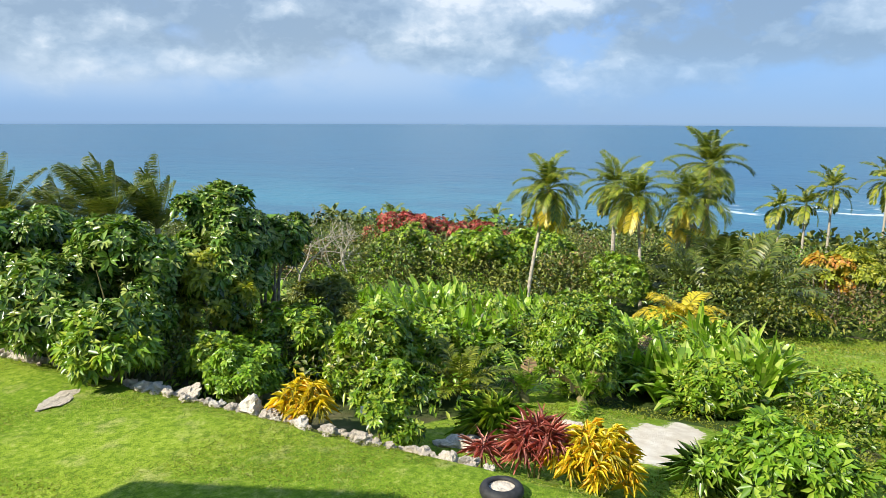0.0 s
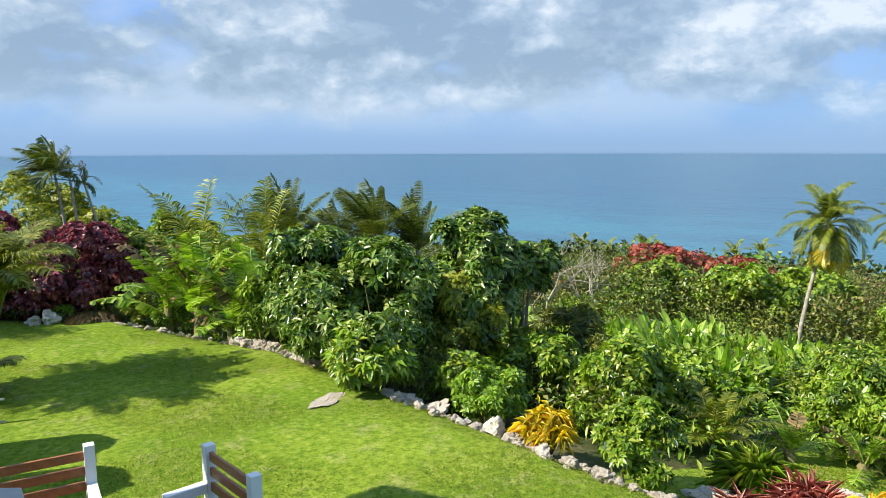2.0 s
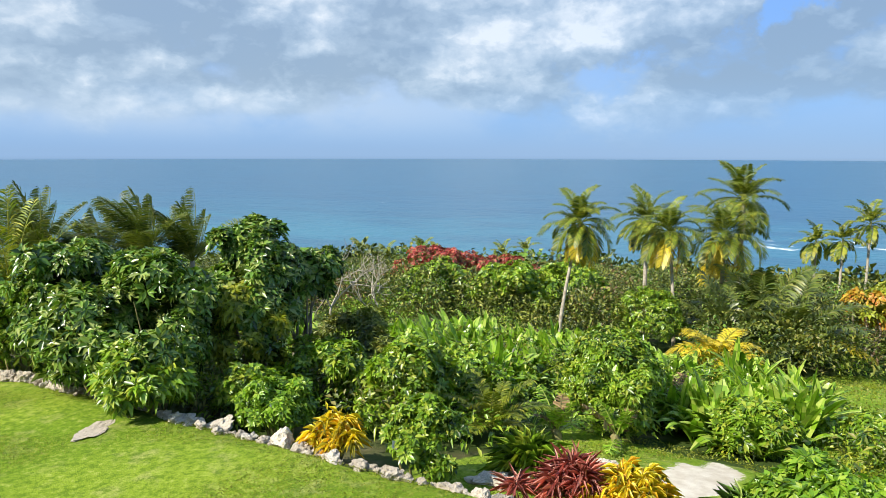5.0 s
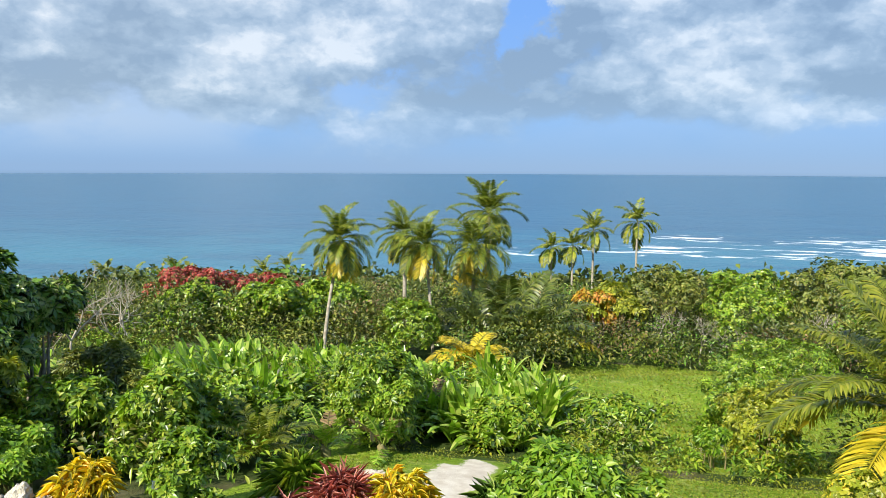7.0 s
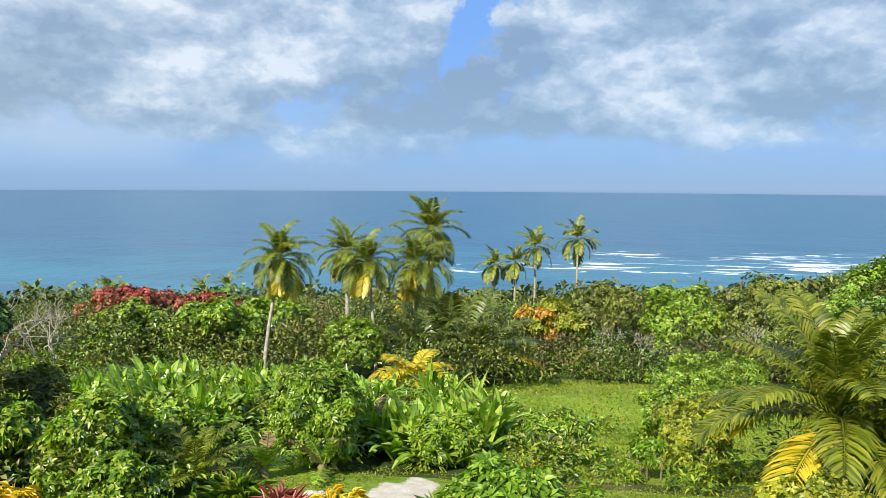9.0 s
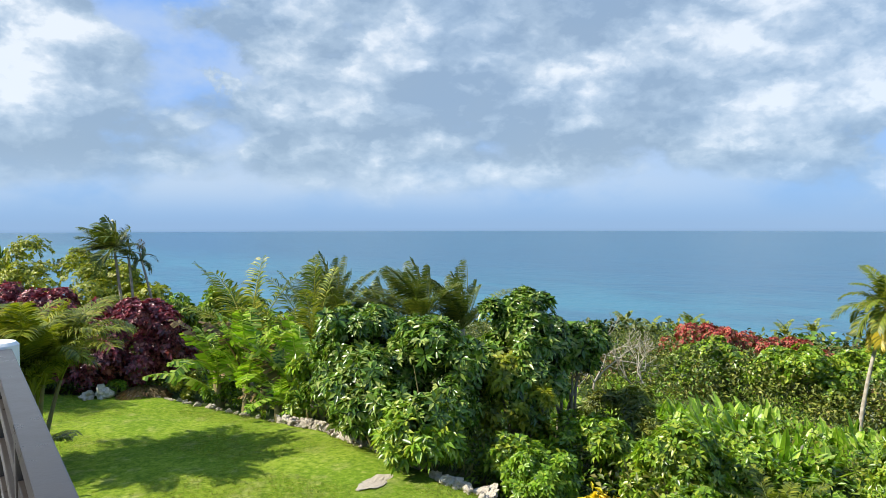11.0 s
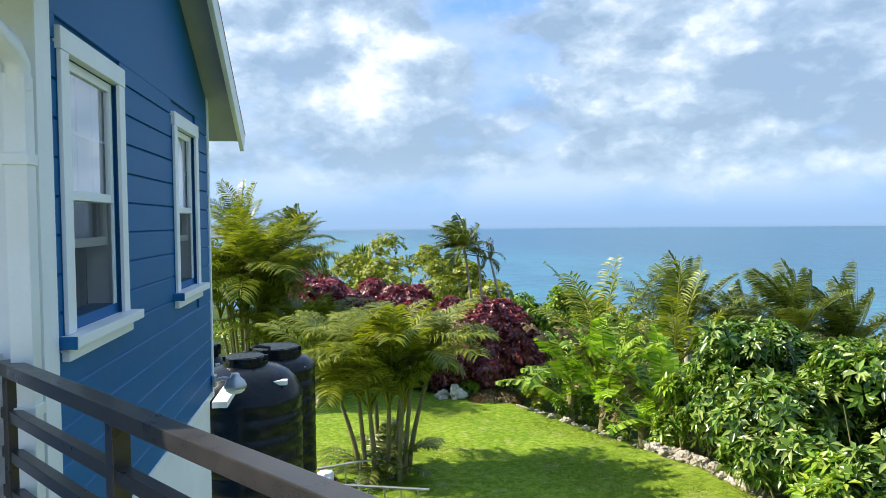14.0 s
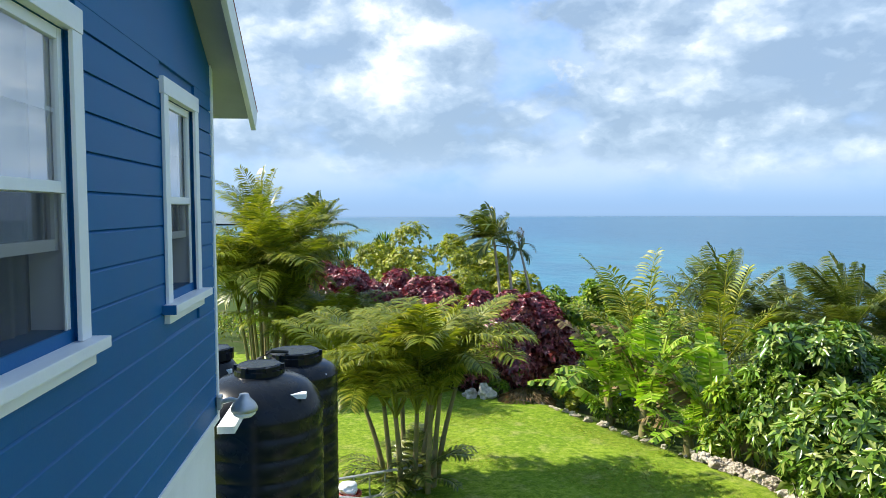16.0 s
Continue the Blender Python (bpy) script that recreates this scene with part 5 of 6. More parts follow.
# clumping palms on the lawn and beside the house
def clump_palm(x, y, stems, h, L, label, seed, fronds=8, mat="palm", skirt=12):
    rng = np.random.default_rng(seed)
    root = new("clumping_palm")
    for k in range(stems):
        a = k * 2.4
        rr = 0.12 + 0.45 * math.sqrt(k / stems)
        base = np.array([math.cos(a) * rr, math.sin(a) * rr, 0])
        lean = np.array([math.cos(a), math.sin(a), 0]) * rng.uniform(0.1, 0.4)
        hh = h * rng.uniform(0.7, 1.05)
        t = np.linspace(0, 1, 8)
        path = base[None] + np.outer(t ** 1.4, lean) + np.outer(t, [0, 0, hh])
        path[0, 2] = -0.2
        tubes("trunk", [(path, 0.045 * (1.2 - 0.4 * t) * (1 + 0.06 * (np.arange(8) % 2)))], M["stem"], root, 7)
        for i in range(fronds):
            V, F = frond_arrays(rng, L * rng.uniform(0.8, 1.15), a + i * 2.4, rng.uniform(0.95, 1.5), rng.uniform(0.3, 0.9), 72, 0.25, 0.0105, 0.05, 0.2, 0.55)
            tri_mesh("frond", V + path[-1], F, M[mat], root)
    for i in range(skirt):
        V, F = frond_arrays(rng, rng.uniform(0.8, 1.4), i * 2.4, rng.uniform(0.5, 1.3), 0.6, 34, 0.27, 0.016, 0.05)
        tri_mesh("frond", V + np.array([math.cos(i) * 0.25, math.sin(i) * 0.25, 0.0]), F, M["palm_dark"], root)
    place(root, x, y, gz(x, y))
    return tagged(root, label, "palm tree", "clumping palms")


clump_palm(2.0, 9.4, 11, 1.7, 2.1, "clumping golden cane palm on the lawn", 190, 8, "areca", 20)
clump_palm(-1.6, 18.0, 14, 2.9, 2.9, "clumping golden cane palm beside the water tanks", 191, 8, "areca", 8)
clump_palm(0.0, 17.6, 11, 1.1, 2.3, "clumping golden cane palm beside the lawn", 192, 8, "areca", 6)
palm("coconut_palm", -1.96, 19.5, 4.5, 2.1, 17, "tall slender palm beside the house", 193, "areca", r=0.06, blow=0.3, sag=0.4, el=(0.2, 1.5), n=50, leaflet=0.25, wide=0.011, along=0.5)


def cypress(x, y, h, r, seed):
    rng = np.random.default_rng(seed)
    root = new("tree")
    n = 900
    t = rng.uniform(0.04, 1, n)
    a = rng.uniform(0, 2 * np.pi, n)
    rr = r * np.sin(np.pi * np.clip(0.15 + 0.8 * t, 0, 1)) ** 0.7 * rng.uniform(0.3, 1, n) ** 0.5
    P = np.stack([np.cos(a) * rr, np.sin(a) * rr, t * h], axis=1)
    D = unit(np.stack([np.cos(a) * 0.5, np.sin(a) * 0.5, np.ones(n)], axis=1) + WIND * 0.25)
    V, F = blades(P, D, sphere_dirs(rng, n), rng.uniform(0.3, 0.6, n), rng.uniform(0.06, 0.12, n), 0.0)
    tri_mesh("crown", V, F, M["leaf_dark"], root)
    tubes("trunk", [([(0, 0, -0.3), (0, 0, h * 0.5), (0, 0, h * 0.9)], [0.1, 0.07, 0.02])], M["bark"], root, 6)
    place(root, x, y, gz(x, y))
    tagged(root, "dark narrow conifer beyond the burgundy hedge", "tree", "dark conifers")


cypress(2.4, 36.8, 5.7, 0.75, 200)
cypress(-0.2, 36.0, 5.3, 0.9, 201)


def bare_tree(x, y, h, seed, label):
    rng = np.random.default_rng(seed)
    root = new("tree")
    paths = []

    def grow(p, d, l, r, depth):
        q = p + d * l
        mid = (p + q) / 2 + rng.normal(size=3) * l * 0.06
        paths.append(([p, mid, q], [r, r * 0.8, r * 0.6]))
        if depth:
            for _ in range(3):
                grow(q, unit(d + rng.normal(size=3) * 0.5 + np.array([0, 0, 0.12])), l * rng.uniform(0.6, 0.8), r * 0.6, depth - 1)
    grow(np.array([0, 0, -0.2]), unit(np.array([0.1, 0, 1.0])), h * 0.38, 0.07, 4)
    tubes("trunk", paths[:1], M["palm_bark"], root, 5)
    third = (len(paths) - 1) // 3
    for k in range(3):
        tubes("branch", paths[1 + k * third:1 + (k + 1) * third], M["palm_bark"], root, 4)
    place(root, x, y, gz(x, y))
    tagged(root, label, "tree")


bare_tree(21.5, 13.5, 4.4, 210, "bare grey twiggy tree above the slope")
bare_tree(23.0, 12.5, 3.9, 211, "bare grey twiggy tree above the slope")
for k, (ex, ey) in enumerate([(45.4, -5.0), (45.0, -7.0), (44.6, -9.0), (44.0, -11.0), (43.2, -13.0), (42.0, -15.0), (40.0, -17.0)]):
    bare_tree(ex, ey, 2.6 + 0.3 * (k % 3), 220 + k, "thin pale bare tree at the edge of the clearing")
bare_tree(2.6, 27.0, 3.4, 212, "bare pale branches above the burgundy hedge")


# ---- undergrowth and woods ----
def strap_field():
    """The bright bed of tall paddle-leaved plants on the slope."""
    rng = np.random.default_rng(300)
    Vs, Fs, o = [], [], 0
    for cx, cy, sx, sy, n in ((20.0, 6.2, 4.2, 3.4, 240), (26.0, 8.5, 4.5, 4.5, 170), (20.5, -0.6, 2.4, 2.2, 120), (24.5, 2.4, 1.6, 1.6, 50), (19.6, -3.0, 2.3, 1.2, 70), (22.6, -2.6, 2.0, 1.4, 45)):
        for _ in range(n):
            x, y = cx + rng.uniform(-1, 1) * sx, cy + rng.uniform(-1, 1) * sy
            z = gz(x, y)
            for k in range(5):
                tall = 0.75 + 0.45 * math.sin(x * 0.9 + 1.3) * math.sin(y * 1.1)
                V, F = paddle_arrays(rng, rng.uniform(0.8, 1.5) * tall + 0.65, rng.uniform(0.09, 0.17), rng.uniform(0, 6.3), rng.uniform(0.7, 1.45), rng.uniform(0.15, 0.65), False, 6)
                Vs.append(V + np.array([x, y, z]))
                Fs.append(F + o)
                o += len(V)
    ob = tri_mesh("banana_bed", np.concatenate(Vs), np.concatenate(Fs), M["banana"])
    tagged(ob, "dense bed of bright green paddle-leaved plants", "plants", kind="stuff")


strap_field()


def scatter_growth(name, label, mat, rng, pts, sizes, per, leaf, width, category="undergrowth"):
    """Leafy tufts at many points of the slope, in one mesh."""
    Ps, Ds, Ls, Ws = [], [], [], []
    for (x, y), s in zip(pts, sizes):
        z = gz(x, y)
        d = sphere_dirs(rng, per)
        d[:, 2] = np.abs(d[:, 2]) * 1.2 - 0.25
        d = unit(d)
        rad = (0.45 + 0.55 * rng.uniform(0, 1, per) ** 0.5) * lumps(rng, d, 6, 0.3)
        c = np.array([x, y, z + 0.42 * s[1]])
        Ps.append(c + d * rad[:, None] * np.array([s[0], s[0], 0.58 * s[1]]))
        Ds.append(unit(d + rng.normal(size=d.shape) * 0.7))
        Ls.append(leaf * rng.uniform(0.6, 1.3, per) * s[2])
        Ws.append(width * rng.uniform(0.6, 1.3, per) * s[2])
    P, D = np.concatenate(Ps), np.concatenate(Ds)
    U = unit(np.array([0, 0, 1.0]) + rng.normal(size=P.shape) * 0.5)
    V, F = blades(P, D, U, np.concatenate(Ls), np.concatenate(Ws), 0.2)
    ob = tri_mesh(name, V, F, M[mat])
    return tagged(ob, label, category, kind="stuff")


def free_spot(x, y):
    """Leaves the clearing, shelf, path and the camera's line to the palms open."""
    if ((x - 30) / 12) ** 2 + ((y + 8) / 7.5) ** 2 < 1:
        return False
    if 9 < x < 16.5 and -14 < y < 0.5:
        return False
    # fitted to the view: keeps two palm trunks in sight of the camera
    if 25.5 < x < 37.5 and 2.0 < y < 6.5:
        return False
    return True


def slope_points(rng, n, dmin, dmax, ymin, ymax):
    out = []
    while len(out) < n:
        x, y = rng.uniform(-12, dmax + 10), rng.uniform(ymin, ymax)
        d = float(beyond_wall(x, y))
        if dmin < d < dmax and free_spot(x, y) and not (x < 2.6 and y < 12):
            out.append((x, y))
    return out


rng = np.random.default_rng(310)
for mat, lab, n in (("leaf_mid", "mid-green undergrowth on the slope", 330), ("leaf_olive", "olive green undergrowth on the slope", 330), ("leaf_dark", "dark green undergrowth on the slope", 120)):
    pts = slope_points(rng, n, 1.6, 40, -26, 40)
    scatter_growth("undergrowth", lab, mat, rng, pts, [(rng.uniform(0.6, 1.1), rng.uniform(0.6, 1.3), 1.0) for _ in pts], 110, 0.2, 0.07)
for mat, lab, n in (("leaf_mid", "low green growth below the lawn", 130), ("leaf_bright", "low bright green growth below the lawn", 90), ("leaf_olive", "low olive growth below the lawn", 80)):
    pts = [q for q in slope_points(rng, n, 0.9, 15, -1, 20) if not (q[1] < 3.5 and q[0] < 11.5)]
    scatter_growth("low_growth", lab, mat, rng, pts, [(rng.uniform(0.35, 0.7), rng.uniform(0.4, 0.9), 1.0) for _ in pts], 90, 0.17, 0.06)
for mat, lab, n in (("leaf_mid", "low green growth past the sandy path", 34), ("leaf_lime", "low lime green growth past the sandy path", 18)):
    pts = [(rng.uniform(16.4, 24.0), rng.uniform(-10.5, 0.5)) for _ in range(n)]
    scatter_growth("low_growth", lab, mat, rng, pts, [(rng.uniform(0.3, 0.6), rng.uniform(0.3, 0.6), 1.0) for _ in pts], 100, 0.17, 0.06)
for mat, lab, n in (("leaf_wood", "green woods on the slope towards the shore", 900), ("leaf_olive", "olive green woods on the slope towards the shore", 1000), ("leaf_dark", "dark green woods on the slope towards the shore", 320), ("leaf_brown", "dry brown scrub among the woods", 110)):
    near = slope_points(rng, n // 2, 24, 58, -50, 60)
    scatter_growth("woods", lab.replace("towards the shore", "past the garden"), mat, rng, near, [(rng.uniform(1.0, 2.2), rng.uniform(0.5, 1.0) * min(4.2, 2.3 + float(beyond_wall(*q)) / 26), 1.0) for q in near], 250, 0.25, 0.12, "woods")
    pts = slope_points(rng, n * 2 // 3, 50, 105, -75, 100)
    scatter_growth("woods", lab, mat, rng, pts, [(rng.uniform(1.3, 3.2), rng.uniform(0.5, 1.0) * min(5.6, 2.3 + float(beyond_wall(*q)) / 26), 1.0) for q in pts], 170, 0.4, 0.19, "woods")
for mat, lab, n in (("leaf_wood", "far green woods near the shore", 1300), ("leaf_olive", "far olive woods near the shore", 1700), ("leaf_dark", "far dark woods near the shore", 420)):
    pts = slope_points(rng, n, 100, 290, -260, 260)
    scatter_growth("far_woods", lab, mat, rng, pts, [(rng.uniform(3.5, 6), rng.uniform(4.5, 8.0), 1.0) for _ in pts], 90, 1.3, 0.8, "woods")


# ---- grass ----
def grass_patch(label, seed, n, x0, x1, y0, y1, keep, tall):
    rng = np.random.default_rng(seed)
    x = rng.uniform(x0, x1, n)
    y = rng.uniform(y0, y1, n)
    ok = keep(x, y) & (rng.uniform(0, 1, n) < np.clip(1.3 - (np.hypot(x - 1.7, y + 6.8) - 9) / 16, 0.3, 1))
    x, y = x[ok], y[ok]
    n = len(x)
    P = np.stack([x, y, ground_z(x, y) - 0.01], axis=1)
    D = unit(np.stack([rng.normal(0, 0.7, n), rng.normal(0, 0.7, n), np.ones(n)], axis=1))
    V, F = blades(P, D, sphere_dirs(rng, n), rng.uniform(0.5, 1.0, n) * tall, rng.uniform(0.2, 0.4, n) * tall, 0.25)
    tagged(tri_mesh("grass", V, F, M["grass"]), label, "grass", kind="stuff")


M["grass"] = leaf_mat("lawn_grass", [(0.13, 0.21, 0.014), (0.19, 0.285, 0.018), (0.24, 0.335, 0.024), (0.37, 0.40, 0.09)], 0.5, 0.35, None, 0.65, 9.0)
grass_patch("short bright green lawn grass", 320, 230000, 1.8, 10.5, -4, 19, lambda x, y: beyond_wall(x, y) < 0.05, 0.042)
grass_patch("rough green grass on the shelf below the lawn", 321, 40000, 9.5, 17, -16, 0, lambda x, y: ((x - 14.2 - (y + 3.5) * 0.3) / 2.2) ** 2 + ((y + 3.3) / 0.9) ** 2 > 1, 0.08)
grass_patch("rough grass in the clearing", 322, 60000, 17, 43, -16, 0, lambda x, y: ((x - 30) / 13) ** 2 + ((y + 8) / 8) ** 2 < 1, 0.16)


# ---- garden furniture and yard things ----
def bench(x, y, rz, length, label):
    """A bench of white concrete end frames with brown timber slats."""
    root = new("garden_bench")
    for u in (0.0, length):
        bm = bmesh.new()
        add_box(bm, (u - 0.06, -0.06, 0.0), (u + 0.06, 0.07, 1.08), 0.008)
        part("back_post", bm, M["render"], root)
        bm = bmesh.new()
        add_box(bm, (u - 0.06, -0.56, 0.0), (u + 0.06, -0.44, 0.62), 0.008)
        part("front_post", bm, M["render"], root)
        bm = bmesh.new()
        add_box(bm, (u - 0.058, -0.438, 0.50), (u + 0.058, -0.062, 0.618), 0.006)
        part("arm", bm, M["render"], root)
    for z in (0.95, 0.76, 0.57):
        box("back_slat", (0.062, -0.02, z - 0.055), (length - 0.062, 0.02, z + 0.055), M["timber"], root, 0.006)
    for k in range(4):
        yy = -0.10 - 0.105 * k
        box("seat_slat", (0.062, yy - 0.085, 0.40), (length - 0.062, yy, 0.435), M["timber"], root, 0.006)
    place(root, x, y, gz(x, y), rz)
    tagged(root, label, "bench", "garden benches")


bench(1.9, 2.42, -5, 1.2, "white concrete garden bench with brown timber slats")
bench(4.24, 1.42, -83, 1.1, "white concrete garden bench with brown timber slats")


def tank(x, y, base, r, h, label, lid=0.24, shoulder=0.875, neck=0.05):
    root = new("water_tank")
    prof = [(r, 0.0)]
    rings = 9
    for i in range(rings):
        z0 = 0.06 + (h * (shoulder - 0.075)) * i / rings
        dz = h * (shoulder - 0.075) / rings
        prof += [(r, z0), (r, z0 + dz * 0.72), (r - 0.007, z0 + dz * 0.78), (r - 0.007, z0 + dz * 0.94)]
    prof += [(r, h * (shoulder - 0.02)), (r + 0.012, h * (shoulder - 0.012)), (r + 0.012, h * shoulder)] + [(r * a, h * (shoulder + (1 - shoulder) * k)) for a, k in ((0.975, 0.2), (0.90, 0.48), (0.76, 0.74), (0.58, 0.9), (0.42, 0.97), (0.40, 0.99))]
    bm = bmesh.new()
    lathe(bm, prof, 48)
    part("body", bm, M["tank"], root, "", True)
    bm = bmesh.new()
    lathe(bm, [(lid + 0.03, h * 0.985), (lid + 0.03, h + neck), (lid, h + neck + 0.005), (lid, h + neck + 0.04), (lid - 0.02, h + neck + 0.055), (lid * 0.85, h + neck + 0.05), (lid * 0.4, h + neck + 0.05)], 28)
    cover = part("lid", bm, M["tank"], root)
    for k in range(6):
        a = k * math.pi / 3
        bm = bmesh.new()
        add_box(bm, (lid - 0.01, -0.03, h + neck - 0.02), (lid + 0.03, 0.03, h + neck + 0.05), 0.004)
        bmesh.ops.rotate(bm, matrix=Matrix.Rotation(a, 3, "Z"), verts=bm.verts)
        part("grip", bm, M["tank"], cover)
    bm = bmesh.new()
    add_box(bm, (r * 0.5, -r * 0.62, h * 0.925), (r * 0.78, -r * 0.44, h * 0.945), 0.003)
    part("label_sticker", bm, M["white"], root, "white paper sticker")
    place(root, x, y, base)
    tagged(root, label, "water tank", "black water tanks")


TANK_BASE = -2.6
tagged(box("plinth", (-1.8, 3.2, -3.5), (1.15, 7.4, TANK_BASE), M["deck"], None, 0.02), "low concrete plinth under the water tanks", "plinth", kind="structure")
tank(0.03, 4.75, TANK_BASE, 0.68, 2.62, "black ribbed plastic water tank beside the house", shoulder=0.855)
tank(0.27, 6.2, TANK_BASE, 0.55, 2.47, "taller black plastic water tank behind another", 0.33, 0.93, 0.06)
tank(-0.75, 6.1, TANK_BASE, 0.36, 2.56, "black plastic water tank close to the house")


def tank_pipe():
    tagged(tubes("water_pipe", [([(-0.1, 5.0, -0.02), (-0.05, 5.25, 0.07), (0.05, 5.6, 0.09), (0.2, 6.0, 0.0)], [0.022] * 4)], M["rubber"], None, 7), "grey water pipe joining two black tanks", "pipe")


tank_pipe()


def flood_lamp():
    """The yard lamp on the corner of the house."""
    root = new("wall_lamp")
    box("bracket", (0.0, -0.05, -0.05), (0.03, 0.05, 0.05), M["galv"], root, 0.005)
    tubes("arm", [([(0.02, 0, 0), (0.10, 0.0, 0.02), (0.18, 0, 0.0)], [0.02, 0.02, 0.02])], M["galv"], root, 8)
    bm = bmesh.new()
    lathe(bm, [(0.10, -0.075), (0.105, -0.05), (0.085, -0.01), (0.045, 0.03), (0.035, 0.06)], 24)
    part("shade", bm, M["galv"], root, "grey metal dome", True)
    bm = bmesh.new()
    lathe(bm, [(0.06, -0.12), (0.085, -0.10), (0.09, -0.0755)], 20)
    part("lens", bm, M["white"], root, "frosted white lens", True)
    for o in root.children:
        if o.name.startswith(("shade", "lens")):
            o.location = (0.20, 0, 0)
    root.location = (0.03, 2.50, 0.30)
    tagged(root, "grey dome yard lamp on the house corner", "lamp")


flood_lamp()
tagged(box("window_ledge", (0.0, 2.58, 0.02), (0.14, 3.3, 0.08), M["white"], None, 0.006), "white ledge on the wall past the corner", "ledge", kind="structure")


def ladder(x, y, z, rz, length, tilt, label):
    root = new("ladder")
    for s in (-0.2, 0.2):
        box("side_rail", (0, s - 0.012, -0.035), (length, s + 0.012, 0.035), M["galv"], root, 0.004)
    k = 0.15
    while k < length:
        tubes("rung", [([(k, -0.19, 0), (k, 0.0, 0), (k, 0.19, 0)], [0.014] * 3)], M["galv"], root, 7)
        k += 0.28
    root.matrix_world = pose(x, y, z, 90, 0, rz) @ pose(0, 0, 0, 0, tilt, 0)
    tagged(root, label, "ladder", "ladders")


ladder(0.4, 7.9, -2.83, -18, 2.3, 0, "grey aluminium ladder lying on edge on the lawn")
ladder(0.3, 8.47, -2.86, 18.6, 1.95, 0, "grey aluminium ladder propped beside the palm")


def pot(x, y, label):
    root = new("plant_pot")
    bm = bmesh.new()
    lathe(bm, [(0.13, 0), (0.17, 0.30), (0.19, 0.30), (0.19, 0.345), (0.165, 0.345), (0.15, 0.25)], 24)
    part("pot", bm, M["terracotta"], root, "", True)
    place(root, x, y, gz(x, y))
    tagged(root, label, "plant pot")


pot(0.92, 8.2, "red plastic plant pot beside the water tanks")


def crumpled(x, y, z, r, label):
    rng = random.Random(7)
    bm = bmesh.new()
    bmesh.ops.create_icosphere(bm, subdivisions=3, radius=r)
    for v in bm.verts:
        v.co *= 1 + 0.35 * noise.noise(v.co * 9) + rng.uniform(-0.04, 0.04)
        v.co.z *= 0.6
    ob = part("cloth", bm, M["white"], None)
    ob.location = (x, y, z)
    tagged(ob, label, "cloth")


crumpled(0.90, 8.22, -2.66, 0.17, "crumpled white plastic bag on the plant pot")


def tyre_planter(x, y, label):
    root = new("tyre_planter")
    bm = bmesh.new()
    lathe(bm, [(0.30, 0.0), (0.38, 0.03), (0.41, 0.10), (0.41, 0.16), (0.38, 0.22), (0.30, 0.25), (0.24, 0.235), (0.27, 0.16), (0.27, 0.10)], 36)
    part("tyre", bm, M["rubber"], root, "", True)
    bm = bmesh.new()
    lathe(bm, [(0.26, 0.10), (0.26, 0.18), (0.12, 0.20)], 20)
    part("soil", bm, M["rock"], root, "pale stony soil")
    place(root, x, y, gz(x, y), 0, 0.66)
    tagged(root, label, "planter")


tyre_planter(8.75, -3.0, "black rubber tyre planter at the lawn edge")
tagged(box("plastic_drum", (7.75, 14.55, -3.3), (8.0, 14.8, -2.55), M["blue_bin"], None, 0.05), "blue plastic drum among the plants", "drum")
tagged(tubes("fence_stake", [([(7.35, 14.3, -3.4), (7.36, 14.3, -2.6), (7.35, 14.32, -2.1)], [0.035, 0.03, 0.03])], M["bark"], None, 7), "weathered wooden stake among the plants", "stake")


def thatch_mound(x, y, r, h, label):
    rng = np.random.default_rng(330)
    n = 900
    d = sphere_dirs(rng, n)
    d[:, 2] = np.abs(d[:, 2])
    P = d * np.array([r, r * 0.8, h])
    D = unit(np.stack([d[:, 0], d[:, 1], -0.35 * np.ones(n)], axis=1) + rng.normal(size=d.shape) * 0.15)
    V, F = blades(P, D, d, rng.uniform(0.12, 0.28, n), rng.uniform(0.012, 0.025, n), 0.1)
    ob = tri_mesh("thatch_mound", V, F, M["leaf_brown"])
    place(ob, x, y, gz(x, y))
    tagged(ob, label, "mound")


thatch_mound(5.35, 15.0, 0.62, 0.34, "brown mound of dry cut fronds on the lawn")


# ---- rocks ----
def rock_mesh(seed, rough=0.45):
    bm = bmesh.new()
    bmesh.ops.create_icosphere(bm, subdivisions=3, radius=1.0)
    off = Vector((seed * 3.1, seed * 1.7, seed * 0.9))
    for v in bm.verts:
        p = v.co.copy()
        v.co *= 1 + rough * noise.noise(p * 1.3 + off) + 0.5 * rough * noise.noise(p * 3.1 + off) + 0.3 * rough * noise.noise(p * 6.5 + off)
    me = bpy.data.meshes.new("rock")
    bm.to_mesh(me)
    bm.free()
    me.materials.append(M["rock"])
    return me


ROCKS = [rock_mesh(k, 0.75) for k in range(10)]


def rock(x, y, z, sx, sy, sz, rng, parent, label="", category=""):
    ob = new("rock", ROCKS[rng.randrange(10)])
    ob.matrix_world = Matrix.LocRotScale((x, y, z), Euler((rng.uniform(-0.3, 0.3), rng.uniform(-0.3, 0.3), rng.uniform(0, 6.3))), (sx, sy, sz))
    if parent is not None:
        ob.parent = parent
    if label:
        tagged(ob, label, category)
    return ob


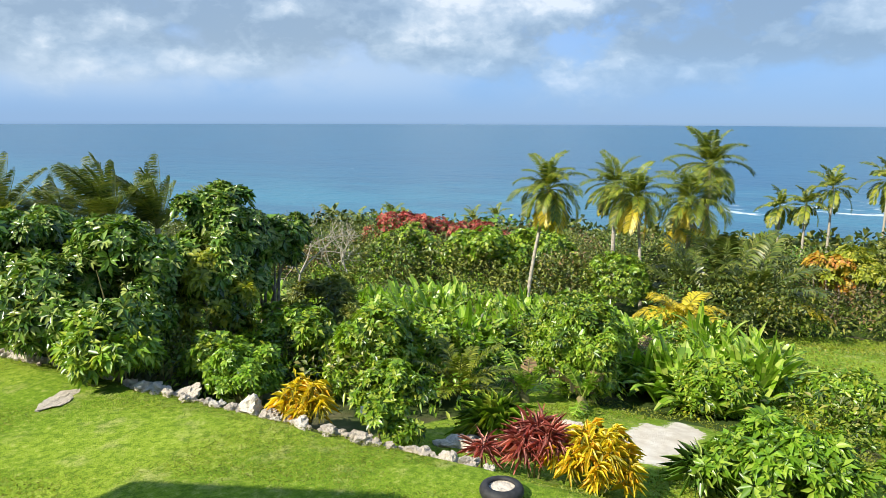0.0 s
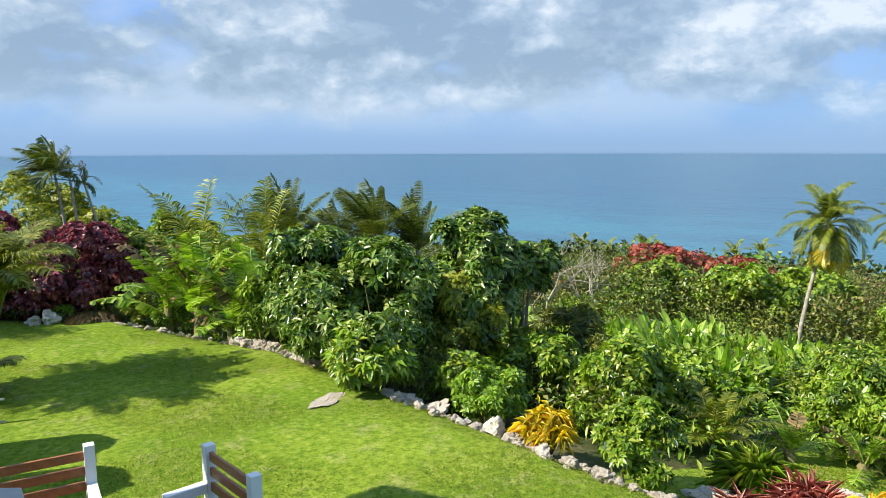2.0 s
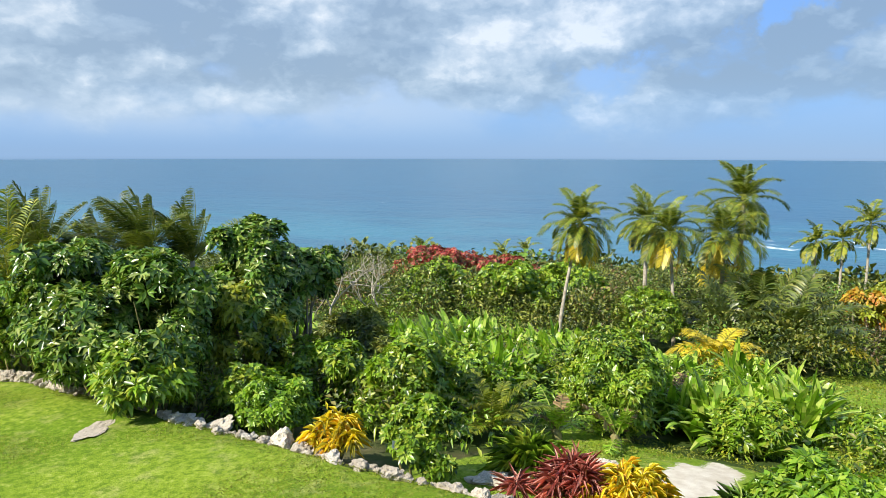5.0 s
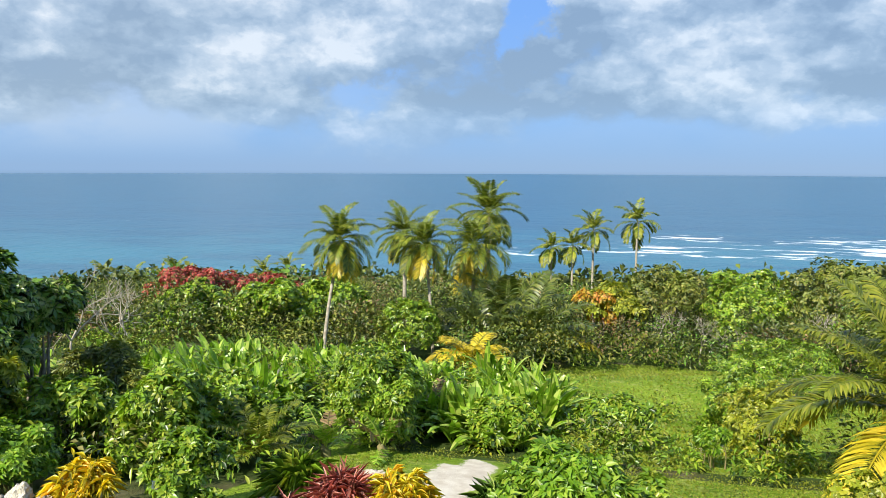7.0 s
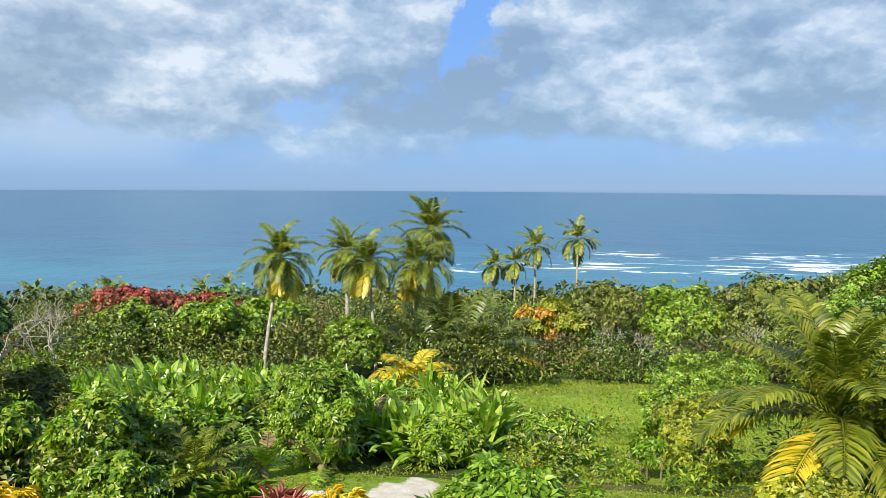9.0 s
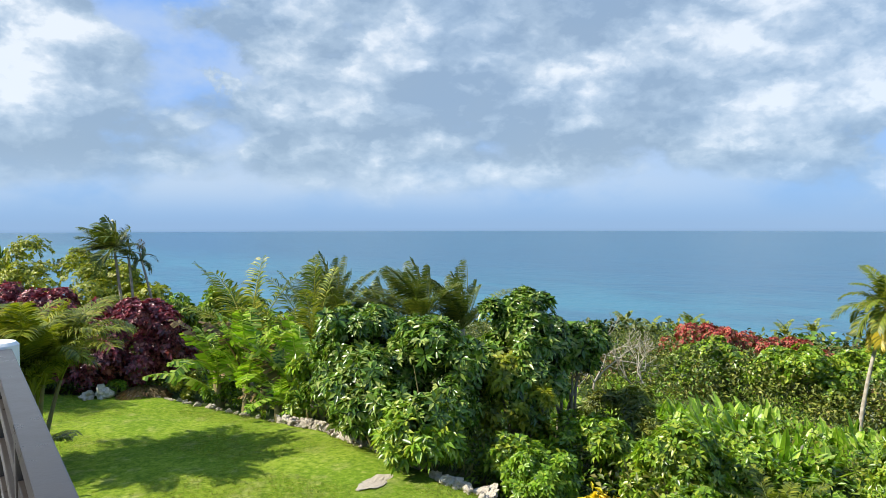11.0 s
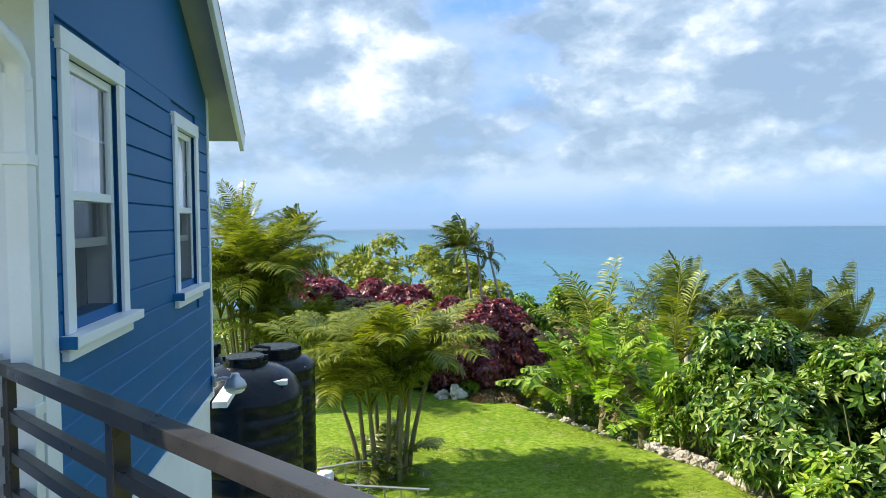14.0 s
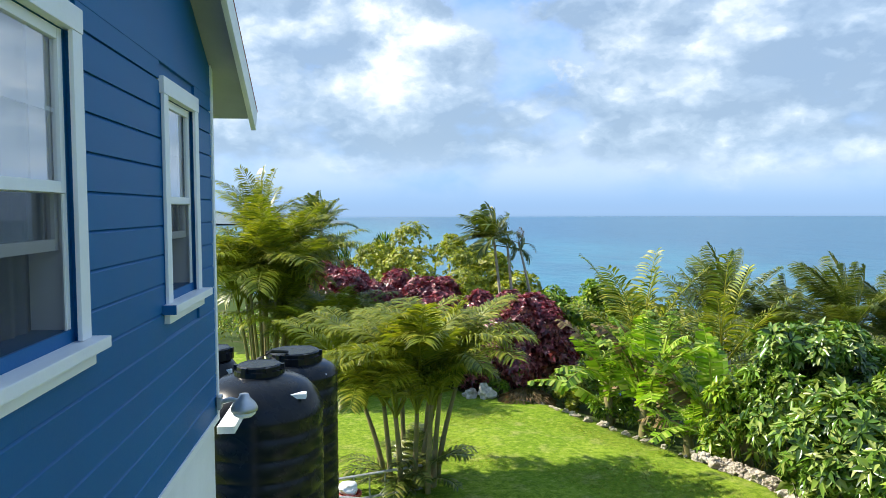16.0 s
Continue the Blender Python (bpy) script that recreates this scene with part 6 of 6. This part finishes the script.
def edging():
    root = new("stone_edging")
    rng = random.Random(5)
    line = [(4.6, 15.6), (5.6, 14.7), (6.55, 12.7), (7.4, 10.8), (8.2, 8.2), (8.45, 6.4), (8.6, 4.5), (8.8, 2.5), (9.05, 0.8), (9.25, -1.0), (9.4, -2.6)]
    for (xa, ya), (xb, yb) in zip(line, line[1:]):
        n = int(math.hypot(xb - xa, yb - ya) / 0.085)
        for k in range(n):
            u = (k + rng.random() * 0.5) / n
            if rng.random() < (0.4 if ya > 8.5 else 0.27):
                continue
            s = rng.choice((0.035, 0.05, 0.06, 0.075, 0.11)) * (0.75 if ya > 8.5 else 1.0)
            x, y = xa + (xb - xa) * u + rng.uniform(-0.1, 0.18), ya + (yb - ya) * u
            rock(x, y, gz(x, y) + s * 0.25, s * rng.uniform(0.9, 1.5), s, s * rng.uniform(0.7, 1.1), rng, root)
    tagged(root, "rough grey-white coral stone edging round the lawn", "stone edging", kind="structure")
    pile = new("rock_pile")
    for k in range(120):
        u = rng.random()
        x, y = 7.7 + 0.75 * u + rng.uniform(-0.22, 0.35), 10.2 - 2.1 * u + rng.uniform(-0.2, 0.2)
        s = rng.uniform(0.04, 0.105)
        rock(x, y, gz(x, y) + rng.uniform(0.01, 0.16), s * 1.2, s, s * 0.9, rng, pile)
    tagged(pile, "pile of broken grey coral stones beside the lawn", "rock pile")
    lower = new("stone_row")
    for k in range(34):
        u = k / 33
        x, y = 10.7 + 3.0 * u + rng.uniform(-0.2, 0.2), -0.9 - 0.9 * u + rng.uniform(-0.25, 0.25)
        s = rng.uniform(0.07, 0.17)
        rock(x, y, gz(x, y) + s * 0.2, s * 1.4, s, s * 0.7, rng, lower)
    tagged(lower, "low row of pale stones on the grass shelf", "stone row")
    flat = rock(7.45, 4.75, gz(7.45, 4.75) + 0.012, 0.36, 0.22, 0.03, rng, None, "flat pale stone sunk in the lawn", "stone")
    flat.rotation_euler = (0, 0, 0.5)
    rock(9.0, 1.75, gz(9.0, 1.75) + 0.1, 0.17, 0.15, 0.17, rng, None, "large round grey coral stone in the edging", "stone")
    rock(4.35, 15.4, gz(4.35, 15.4) + 0.12, 0.26, 0.2, 0.22, rng, None, "white stone before the burgundy shrubs", "stone")
    rock(3.95, 15.5, gz(3.95, 15.5) + 0.08, 0.2, 0.16, 0.14, rng, None, "white stone before the burgundy shrubs", "stone")
    rock(8.95, 3.4, gz(8.95, 3.4) + 0.01, 0.36, 0.24, 0.07, rng, None, "broken slab of pale stone in the edging", "stone")
    rock(8.75, 4.2, gz(8.75, 4.2) + 0.01, 0.3, 0.22, 0.06, rng, None, "broken slab of pale stone in the edging", "stone")


edging()
